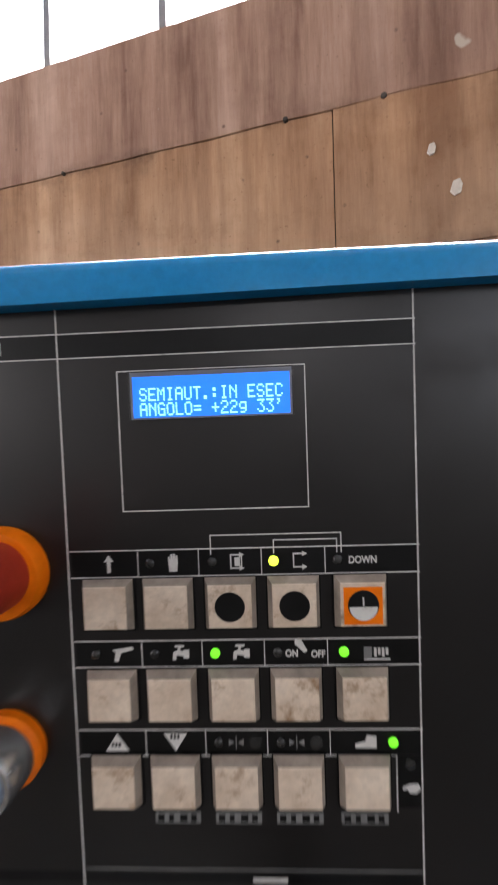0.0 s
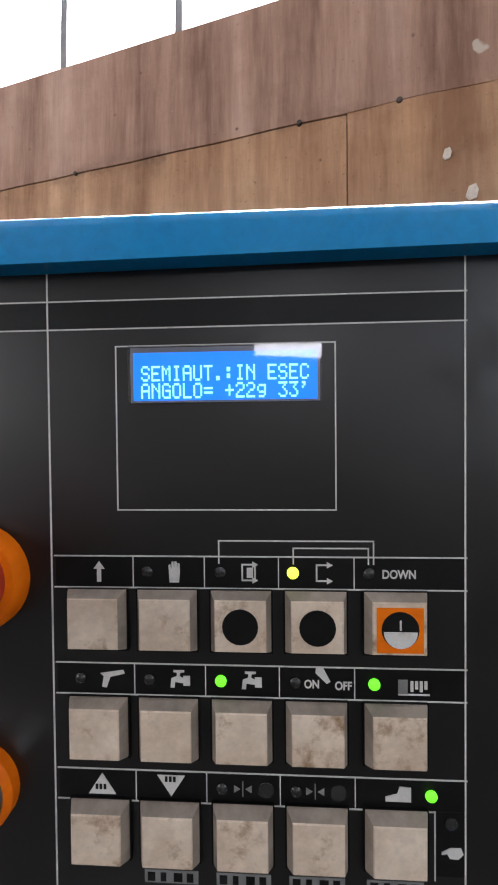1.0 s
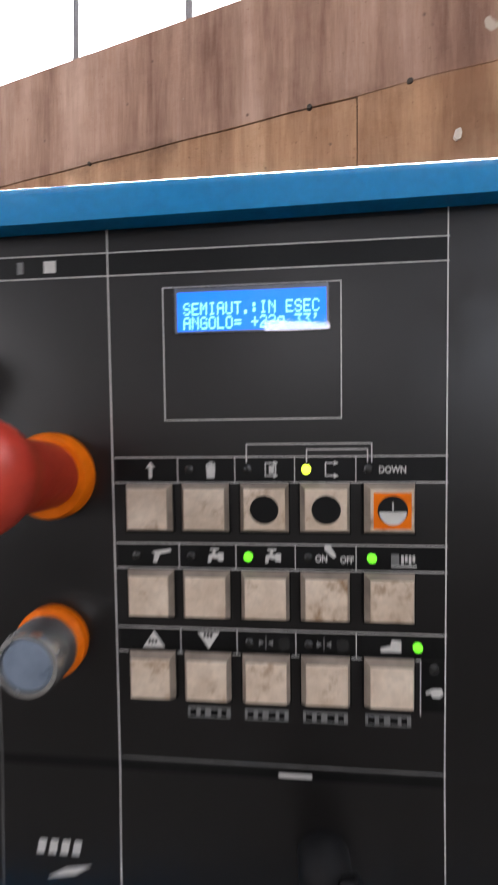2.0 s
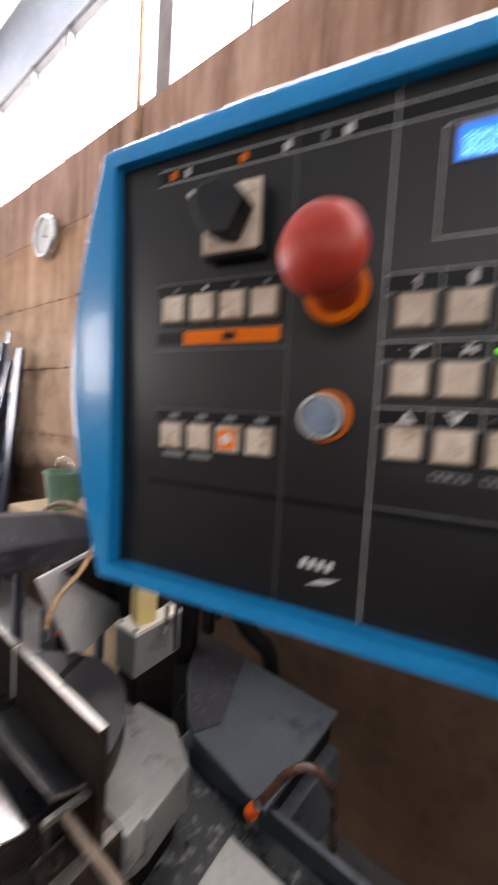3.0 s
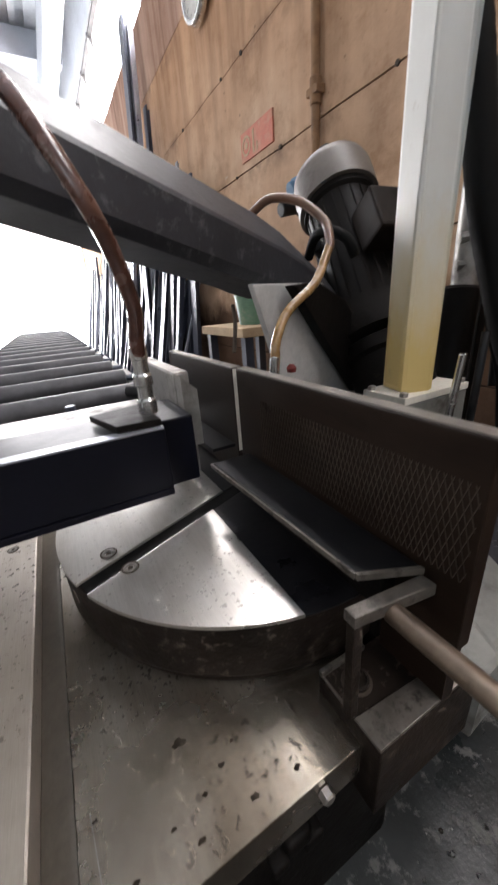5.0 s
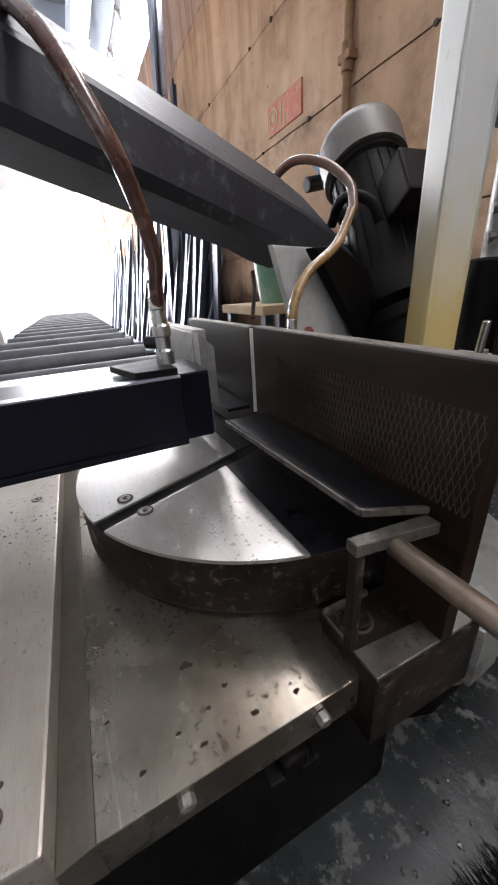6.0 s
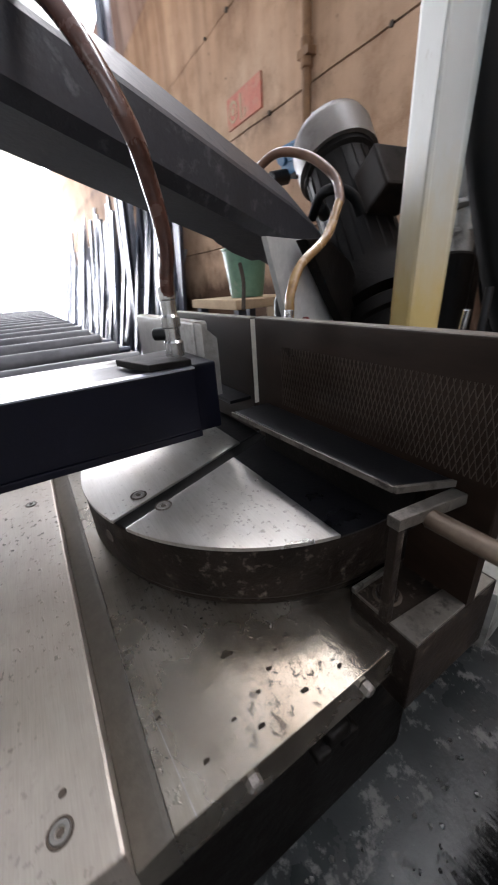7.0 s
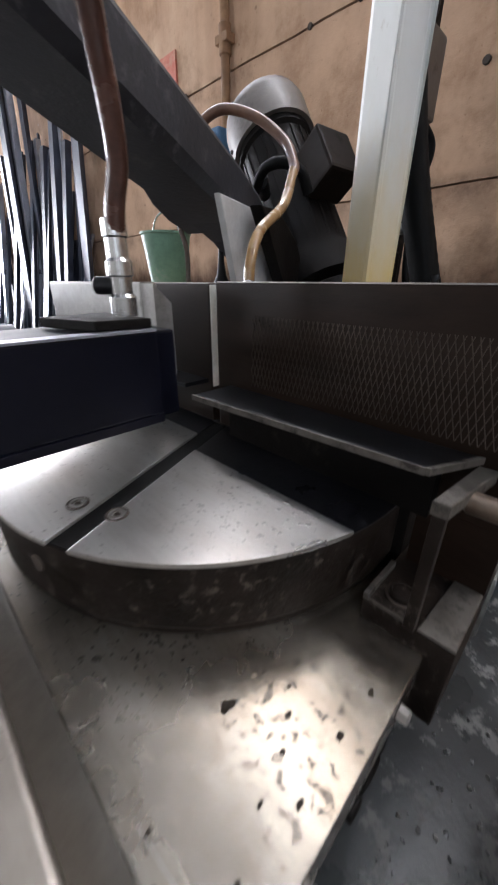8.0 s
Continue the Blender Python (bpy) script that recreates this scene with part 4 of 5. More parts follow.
    part("red_cap", lathe([(0.005, 0), (0.006, 0.005), (0.003, 0.009)], 14, Matrix.Translation((-0.004, 0.075, 0.985))), RED_DIRTY, saw, smooth=True)
    part("coolant_stream", hose([(-0.165, 0.086, 1.06), (-0.14, 0.075, 1.035), (-0.12, 0.06, 1.0)], 0.003, 8), JOINT, saw, "thin dark cable", smooth=True)
    # post and arm of the control pendant
    blk = part("post_foot", box(-0.035, 0.036, 0.226, 0.362, 0.825, 0.922, 0.003), GREY_PAINT, saw, "light grey post foot")
    part("flange", box(-0.036, 0.037, 0.225, 0.363, 0.922, 0.932, 0.0015), CREAM, blk)
    for x, y in ((-0.026, 0.232), (0.029, 0.232), (-0.026, 0.355), (0.029, 0.355)):
        part("bolt", lathe([(0.006, 0), (0.006, 0.005), (0.004, 0.006)], 6, Matrix.Translation((x, y, 0.932))), EDGE_STEEL, blk)
    part("pedestal", box(-0.03, 0.031, 0.231, 0.357, 0.42, 0.8245, 0.004), MOTOR_CAST, blk, "dark pedestal under the post")
    way = [(-0.024, 0.932), (-0.023, 1.490), (-0.015, 1.516), (0.008, 1.552), (0.028, 1.568), (0.59, 1.568), (0.59, 1.510), (0.032, 1.510), (0.024, 1.504), (0.021, 1.490), (0.024, 0.932)]
    bm = prism(way, 0.050, "y", -0.025, 0.008)
    bm.transform(Matrix.Translation((0.001, 0.272, 0)) @ Matrix.Rotation(radians(-17), 4, "Z"))
    part("post", bm, POST_PAINT, saw, "cream painted post and arm with an oily yellow foot")
    part("clevis", rod((0.056, 0.29, 0.875), (0.068, 0.285, 0.985), 0.005, 12), CHROME, saw, "bright clevis pin", smooth=True)
    part("lever", hose([(0.075, 0.31, 0.87), (0.082, 0.30, 0.95), (0.08, 0.305, 1.01)], 0.005), BLACK_PLASTIC, saw, smooth=True)
    part("black_hose", hose([(-0.135, 0.47, 1.50), (-0.11, 0.485, 1.42), (-0.07, 0.50, 1.21), (-0.035, 0.52, 1.07), (0.010, 0.545, 0.93), (0.080, 0.60, 0.79), (0.12, 0.665, 0.70), (0.13, 0.69, 0.60)], 0.025, 14, 14, 0.03), RUBBER, saw, "thick black corrugated hose", smooth=True)
    return saw


band_saw()


def feed_unit():
    """The hydraulic feed unit between saw and wall."""
    u = thing("feed_cylinder", "hydraulic feed unit with a beige box and dark cylinder", "machine part")
    part("rail", box(-0.205, -0.165, 0.72, 0.75, 0.6, 1.62, 0.003), MOTOR_CAST, u, "dark guide rail")
    part("rail_front", box(-0.195, -0.175, 0.705, 0.72, 1.42, 1.60, 0.002), SLAT_STEEL, u)
    part("rail_hook", hose([(-0.2, 0.72, 1.60), (-0.215, 0.70, 1.625), (-0.235, 0.69, 1.64)], 0.006, 8), BLACK_PLASTIC, u, smooth=True)
    part("strap", hose([(-0.165, 0.71, 1.50), (-0.15, 0.68, 1.46), (-0.16, 0.66, 1.42), (-0.175, 0.65, 1.40)], 0.008, 8), BLACK_PLASTIC, u, smooth=True)
    part("valve_box", box(-0.215, -0.115, 0.60, 0.68, 1.29, 1.415, 0.006), COWL, u, "beige valve box")
    part("tube", rod((-0.165, 0.64, 1.29), (-0.15, 0.62, 1.02), 0.026, 18), SLAT_STEEL, u, "dull steel tube", smooth=True)
    part("cylinder", rod((-0.15, 0.60, 1.06), (-0.12, 0.54, 0.62), 0.042, 22), MOTOR_CAST, u, "dark oily cylinder", smooth=True)
    part("foot", box(-0.2, -0.05, 0.5, 0.66, 0.0, 0.64, 0.01), MOTOR_CAST, u)
    for pts in ([(-0.12, 0.64, 1.16), (-0.095, 0.66, 1.13), (-0.08, 0.66, 1.04), (-0.08, 0.65, 0.94), (-0.07, 0.64, 0.86)], [(-0.14, 0.68, 1.30), (-0.12, 0.70, 1.26), (-0.125, 0.69, 1.21), (-0.145, 0.66, 1.17)], [(-0.12, 0.66, 1.12), (-0.09, 0.62, 1.0), (-0.03, 0.58, 0.9), (0.0, 0.56, 0.80)]):
        part("hydraulic_hose", hose(pts, 0.008, 10), RUBBER, u, smooth=True)
    for z in (1.15, 1.10):
        part("fitting", rod((-0.16, 0.60, z), (-0.10, 0.66, z + 0.01), 0.011, 8), SLAT_STEEL, u)


feed_unit()


def slatted_unit():
    """Light grey steel unit beside the stop rod, with a recessed grip and pale slats in front."""
    u = thing("measuring_stop_unit", "light grey steel unit with a grip and pale slats", "machine unit")
    part("body", box(0.382, 0.85, 0.046, 0.135, 0.40, 0.82, 0.004), GREY_PAINT, u)
    part("lower_ledge", box(0.384, 0.85, 0.030, 0.046, 0.40, 0.804, 0.003), GREY_PAINT, u)
    # flat dark plate painted for the shade in the grip's recess
    g = part("grip_frame", box(0.405, 0.50, 0.028, 0.031, 0.765, 0.803, 0.001), JOINT, u, "dark plate standing in for the grip recess")
    part("grip_plate", box(0.408, 0.432, 0.024, 0.029, 0.782, 0.802, 0.001), SLAT_STEEL, g)
    part("grip_ring", hose([(0.436, 0.027, 0.79), (0.446, 0.02, 0.796), (0.458, 0.02, 0.793), (0.468, 0.027, 0.785)], 0.003, 8), SLAT_STEEL, g, smooth=True)
    part("grip_plate", box(0.472, 0.50, 0.024, 0.029, 0.775, 0.802, 0.001), SLAT_STEEL, g)
    for i in range(7):
        x = 0.3635 + i * 0.0305
        part("slat", box(x, x + 0.0275, -0.34, 0.026, 0.722, 0.742, 0.003), PALE_PAINT, u, "pale painted slat")
        part("link", box(x + 0.004, x + 0.022, 0.027, 0.0295, 0.738, 0.746, 0.001), SLAT_STEEL, u, "small bright link")
    part("frame", box(0.366, 0.58, -0.34, 0.028, 0.604, 0.7215, 0.004), MOTOR_CAST, u, "dark supporting frame")
    return u


slatted_unit()


def brush():  # lies on its holder by the slats
    b = thing("bench_brush", "worn red-handled brush with dark bristles", "brush")
    part("handle", box(-0.21, 0.0, -0.0115, 0.0115, 0.0, 0.02, 0.008, 3), RED_DIRTY, b, "worn red handle", smooth=True)
    part("holder", box(-0.2, -0.02, -0.004, 0.010, -0.085, 0.001, 0.002), MOTOR_CAST, b, "dark holder under the brush")
    bm = bmesh.new()
    rnd = random.Random(9)
    for i in range(700):
        x, z = rnd.uniform(-0.208, -0.012), rnd.uniform(0.002, 0.016)
        y = 0.011
        tip = Vector((x + rnd.uniform(-0.006, 0.006), y + rnd.uniform(0.009, 0.026), z - rnd.uniform(-0.002, 0.006)))
        s = 0.0005
        vs = [bm.verts.new((x - s, y, z)), bm.verts.new((x + s, y, z)), bm.verts.new((x, y, z + s)), bm.verts.new(tip)]
        for q in ((0, 1, 3), (1, 2, 3), (2, 0, 3)):
            bm.faces.new([vs[i2] for i2 in q])
    tagged(part("bristles", bm, RUBBER, b, "short dark bristles"), kind="stuff")
    b.matrix_world = pose(0.339, 0.055, 0.685, 0, 0, 92)
    return b


brush()


def coolant_gun():
    g = thing("coolant_line", "coolant hose end with an orange nozzle", "hose")
    part("nozzle", lathe([(0.006, 0), (0.013, 0.004), (0.0135, 0.016), (0.009, 0.026)], 18, along((0.318, 0.292, 0.650), (0.334, 0.30, 0.680))), NOZZLE, g, "bright orange nozzle", smooth=True)
    part("collar", lathe([(0.0085, 0), (0.0105, 0.006), (0.0085, 0.018)], 16, along((0.329, 0.2975, 0.671), (0.344, 0.307, 0.694))), CHROME, g, smooth=True)
    part("hose", hose([(0.338, 0.303, 0.686), (0.354, 0.312, 0.712), (0.374, 0.325, 0.744), (0.40, 0.34, 0.765), (0.428, 0.36, 0.755), (0.445, 0.40, 0.68), (0.44, 0.44, 0.56), (0.44, 0.46, 0.45)], 0.0085), HOSE, g, "brown coolant hose", smooth=True)
    return g


coolant_gun()


# ---- along the infeed ----
def roller_track():
    t = thing("roller_conveyor", "steel roller conveyor leading away along the wall", "conveyor")
    for y in (-0.47, 0.035):
        part("side_rail", box(-4.6, -0.40, y - 0.02, y + 0.02, 0.80, 0.868, 0.003), ROLLER, t, "dark steel side rail")
    n = 0
    x = -0.535
    while x > -4.5:
        part("roller", rod((x, -0.44, 0.876), (x, 0.01, 0.876), 0.028, 20), ROLLER, t, smooth=True)
        part("axle", rod((x, -0.48, 0.876), (x, 0.045, 0.876), 0.009, 8), BAR_DARK, t)
        x -= 0.243
        n += 1
    part("low_roller", rod((-0.40, -0.15, 0.872), (-0.40, 0.0, 0.872), 0.022, 18), ROLLER, t, smooth=True)
    part("low_roller_stand", rod((-0.40, -0.158, 0.70), (-0.40, -0.158, 0.905), 0.010, 10), BAR_DARK, t)
    part("low_roller_stand", rod((-0.40, -0.04, 0.60), (-0.40, -0.04, 0.85), 0.012, 10), BAR_DARK, t)
    part("table_edge", box(-0.36, -0.30, -0.52, -0.03, 0.83, 0.866, 0.003), SLAT_STEEL, t, "pale steel edge strip")
    for x in (-0.9, -2.4, -4.2):
        for y in (-0.47, 0.035):
            part("leg", box(x - 0.02, x + 0.02, y - 0.02, y + 0.02, 0, 0.80, 0.002), BAR_DARK, t)
        part("cross_tie", box(x - 0.015, x + 0.015, -0.45, 0.015, 0.35, 0.39), BAR_DARK, t)


roller_track()


def leaning_bar(x, y0, h, w, mat, lean, label, angle=False, side=0.0):
    """A steel length stood on end against the wall."""
    top = Vector((x + side, WY - 0.03 - w, h))
    foot = Vector((x, WY - 0.03 - w - lean, 0.0))
    bm = bmesh.new()
    if angle:
        prism([(-w, -w * 0.3), (w, -w * 0.3), (w, 0), (-w * 0.75, 0), (-w * 0.75, w), (-w, w)], (top - foot).length, "z", 0, bm=bm)
    else:
        prism([(-w, -w * 0.6), (w, -w * 0.6), (w, w * 0.6), (-w, w * 0.6)], (top - foot).length, "z", 0, 0.001, bm=bm)
    d = top - foot
    m = Matrix.Translation(foot) @ Vector((0, 0, 1)).rotation_difference(d).to_matrix().to_4x4()
    return solid("steel_bar", bm, mat, label, "bar", m, group="bars leaning on the wall")


def bar_stock():
    leaning_bar(-3.0, 0, 2.95, 0.055, BAR_DARK, 0.22, "tall dark steel channel leaning on the wall", True)
    leaning_bar(-2.93, 0, 2.9, 0.03, BAR_LIGHT, 0.20, "tall bright steel profile leaning on the wall")
    leaning_bar(-2.80, 0, 2.40, 0.035, BAR_DARK, 0.16, "dark steel angle leaning on the wall", True)
    leaning_bar(-2.09, 0, 1.80, 0.045, BAR_DARK, 0.15, "short dark steel channel leaning on the wall", True)
    leaning_bar(-2.14, 0, 1.79, 0.012, BAR_LIGHT, 0.15, "bright flat bar leaning on the wall")
    leaning_bar(-3.15, 0, 2.25, 0.012, BAR_DARK, 0.2, "thin dark rod leaning on the wall")
    rnd = random.Random(21)
    for i in range(150):
        x = -2.2 - 6.2 * (i / 149) ** 1.25 + rnd.uniform(-0.05, 0.05)
        light = rnd.random() < 0.42
        leaning_bar(x, 0, rnd.uniform(1.05, 1.95), rnd.uniform(0.01, 0.034), BAR_LIGHT if light else BAR_DARK, rnd.uniform(0.14, 0.45), "bright steel profile leaning on the wall" if light else "dark steel profile leaning on the wall", rnd.random() < 0.4, rnd.uniform(-0.04, 0.04))


bar_stock()


def wall_clock():
    m = pose(-1.868, WY - 0.012, 2.51, 90, 0, 0)
    c = thing("wall_clock", "round wall clock with a plated rim and plain face", "clock", m)
    R = 0.137
    part("rim", lathe([(R - 0.022, 0.0), (R, 0.002), (R, 0.03), (R - 0.006, 0.04), (R - 0.018, 0.04), (R - 0.02, 0.028), (R - 0.022, 0.027)], 48), CHROME, c, "bright plated rim", smooth=True)
    part("face", rod((0, 0, 0.004), (0, 0, 0.028), R - 0.021, 48), CLOCK_FACE, c)
    for k in range(12):
        a = 2 * math.pi * k / 12
        bm = box(R * 0.66, R * 0.76, -0.002, 0.002, 0.028, 0.0285)
        bm.transform(Matrix.Rotation(a, 4, "Z"))
        part("hour_mark", bm, BLACK_PLASTIC, c)
    for ang, ln, w in ((60, 0.075, 0.003), (-20, 0.05, 0.004)):
        bm = box(-0.01, ln, -w, w, 0.029, 0.0305)
        bm.transform(Matrix.Rotation(radians(ang), 4, "Z"))
        part("pointer", bm, BLACK_PLASTIC, c)


wall_clock()


def wall_fixtures():
    p = thing("conduit", "rusty conduit pipe clipped to the wall", "pipe")
    part("pipe", rod((-0.955, WY - 0.02, 1.5), (-0.955, WY - 0.02, 4.6), 0.016, 14), RUST, p, smooth=True)
    for z in (1.74, 2.14, 2.6):
        part("clip", box(-0.985, -0.925, WY - 0.04, WY, z - 0.012, z + 0.012, 0.003), RUST, p)
    part("coupling", rod((-0.955, WY - 0.02, 1.70), (-0.955, WY - 0.02, 1.78), 0.021, 14), RUST, p, smooth=True)
    s = thing("socket_box", "blue industrial socket box on the wall", "socket")
    part("body", box(-1.04, -0.93, WY - 0.08, WY, 1.40, 1.50, 0.008), SOCKET_BLUE, s)
    for x in (-1.015, -0.957):
        part("cover", rod((x, WY - 0.10, 1.455), (x, WY - 0.075, 1.465), 0.026, 20), SOCKET_BLUE, s, smooth=True)
    part("plug", rod((-1.01, WY - 0.15, 1.385), (-1.01, WY - 0.07, 1.40), 0.026, 18), BLACK_PLASTIC, s, smooth=True)
    part("junction", box(-0.90, -0.86, WY - 0.05, WY, 1.50, 1.56, 0.005), FRAME_METAL, s)
    g = thing("wall_sign", "faded red rectangular sign painted on the wall", "sign")
    part("board", box(-1.545, -1.26, WY - 0.008, WY + 0.003, 1.70, 1.815, 0.001), SIGN_RED, g)
    part("faded_mark", lathe([(0.040, 0.0), (0.040, 0.002), (0.030, 0.002), (0.030, 0.0)], 28, along((-1.493, WY - 0.0075, 1.757), (-1.493, WY - 0.02, 1.757))), CARDBOARD, g)
    part("faded_mark", rod((-1.493, WY - 0.007, 1.757), (-1.493, WY - 0.0095, 1.757), 0.014, 20), CARDBOARD, g)
    part("faded_mark", box(-1.432, -1.418, WY - 0.0095, WY - 0.007, 1.712, 1.800), CARDBOARD, g)
    part("faded_mark", box(-1.398, -1.388, WY - 0.0095, WY - 0.007, 1.712, 1.745), CARDBOARD, g)
    ring = thing("wall_ring", "small rusty ring on the wall", "ring")
    part("loop", hose([(0.15, WY - 0.01, 1.56), (0.18, WY - 0.02, 1.585), (0.205, WY - 0.02, 1.56), (0.18, WY - 0.02, 1.53), (0.155, WY - 0.01, 1.54), (0.14, WY - 0.01, 1.46)], 0.004, 8), RUST, ring, smooth=True)
    part("loop", hose([(0.14, WY - 0.01, 1.36), (0.165, WY - 0.02, 1.33), (0.16, WY - 0.02, 1.28), (0.14, WY - 0.01, 1.25)], 0.004, 8), RUST, ring, smooth=True)


wall_fixtures()


def bucket():
    b = thing("bucket", "green plastic bucket on a stand behind the saw", "bucket", pose(-0.86, 0.52, 0.985))
    part("pail", lathe([(0.055, 0), (0.058, 0.002), (0.078, 0.15), (0.082, 0.152), (0.082, 0.158), (0.075, 0.158), (0.055, 0.006)], 32), GREEN, b, smooth=True)
    part("handle", hose([(-0.078, 0, 0.15), (-0.06, 0.0, 0.195), (-0.02, 0, 0.215), (0.02, 0, 0.21), (0.06, 0, 0.19), (0.078, 0, 0.15)], 0.003, 8), CHROME, b, smooth=True)
    s = thing("stand", "dark stand holding the bucket", "stand")
    part("top", box(-1.05, -0.7, 0.38, 0.66, 0.955, 0.985, 0.004), CARDBOARD, s)
    for x in (-1.02, -0.73):
        for y in (0.41, 0.63):
            part("leg", box(x - 0.015, x + 0.015, y - 0.015, y + 0.015, 0, 0.955), BAR_DARK, s)
    c = thing("cardboard_sheet", "brown board standing behind the saw", "board")
    part("sheet", box(-1.0, -0.45, 0.70, 0.715, 0.0, 0.95, 0.002), CARDBOARD, c)
    k = thing("grease_gun", "small black grease tool standing behind the fence", "tool")
    part("barrel", lathe([(0.012, 0.90), (0.013, 1.0), (0.008, 1.01), (0.005, 1.03), (0.004, 1.055)], 14, Matrix.Translation((-0.22, 0.20, 0))), BLACK_PLASTIC, k, smooth=True)
    part("stand_block", box(-0.26, -0.18, 0.16, 0.24, 0.80, 0.901), DARK_PAINT, k)


bucket()


# ---- the control pendant ----
PANEL = Matrix(((0.98, -0.0016, 0.1988, 0.5761), (0.1986, -0.04, -0.9793, -0.0243), (0.0095, 0.9992, -0.0389, 1.6151), (0, 0, 0, 1)))
PL, PR, PT, PB = -0.218, 0.218, 0.0133, -0.331   # the dark face in the panel's own metres


FOLD = -0.2512


def fold(y):
    """Tilt of the lower plate out of the face, shaped to fit the camera's view."""
    return 0.03 * max(0.0, FOLD - y)


def proud(y):
    """Extra height of the frame towards its foot, shaped to fit the camera's view."""
    return 0.008 * min(1.08, max(0.0, (PT - y) / (PT - PB)))


def tile(x0, x1, y0, y1, z0, z1, bevel=0.0):
    return box(x0, x1, y0, y1, z0, z1, bevel, 1)


# characters of the display: seven rows of five dots each, a number to a row
DOTS = {
    "S": (14, 17, 16, 14, 1, 17, 14), "E": (31, 16, 16, 30, 16, 16, 31), "M": (17, 27, 21, 21, 17, 17, 17), "I": (14, 4, 4, 4, 4, 4, 14),
    "A": (14, 17, 17, 31, 17, 17, 17), "U": (17, 17, 17, 17, 17, 17, 14), "T": (31, 4, 4, 4, 4, 4, 4), ".": (0, 0, 0, 0, 0, 12, 12),
    ":": (0, 12, 12, 0, 12, 12, 0), "N": (17, 25, 21, 19, 17, 17, 17), "C": (14, 17, 16, 16, 16, 17, 14), "G": (14, 17, 16, 23, 17, 17, 15),
    "O": (14, 17, 17, 17, 17, 17, 14), "L": (16, 16, 16, 16, 16, 16, 31), "=": (0, 0, 31, 0, 31, 0, 0), "+": (0, 4, 4, 31, 4, 4, 0),
    "2": (14, 17, 1, 6, 8, 16, 31), "3": (31, 2, 4, 2, 1, 17, 14), "g": (0, 15, 17, 17, 15, 1, 14), "'": (12, 4, 8, 0, 0, 0, 0),
}


def dot_letters(text, x0, y0, pitch, dx, dy, z):
    """A line of the display's characters, every lit dot a small square."""
    bm = bmesh.new()
    for i, c in enumerate(text):
        for row, bits in enumerate(DOTS.get(c, ())):
            for col in range(5):
                if bits >> (4 - col) & 1:
                    x, y = x0 + i * pitch + col * dx, y0 + (3 - row) * dy
                    bm.faces.new([bm.verts.new((x + a * dx * 0.46, y + b * dy * 0.46, z)) for a, b in ((-1, -1), (1, -1), (1, 1), (-1, 1))])
    return bm


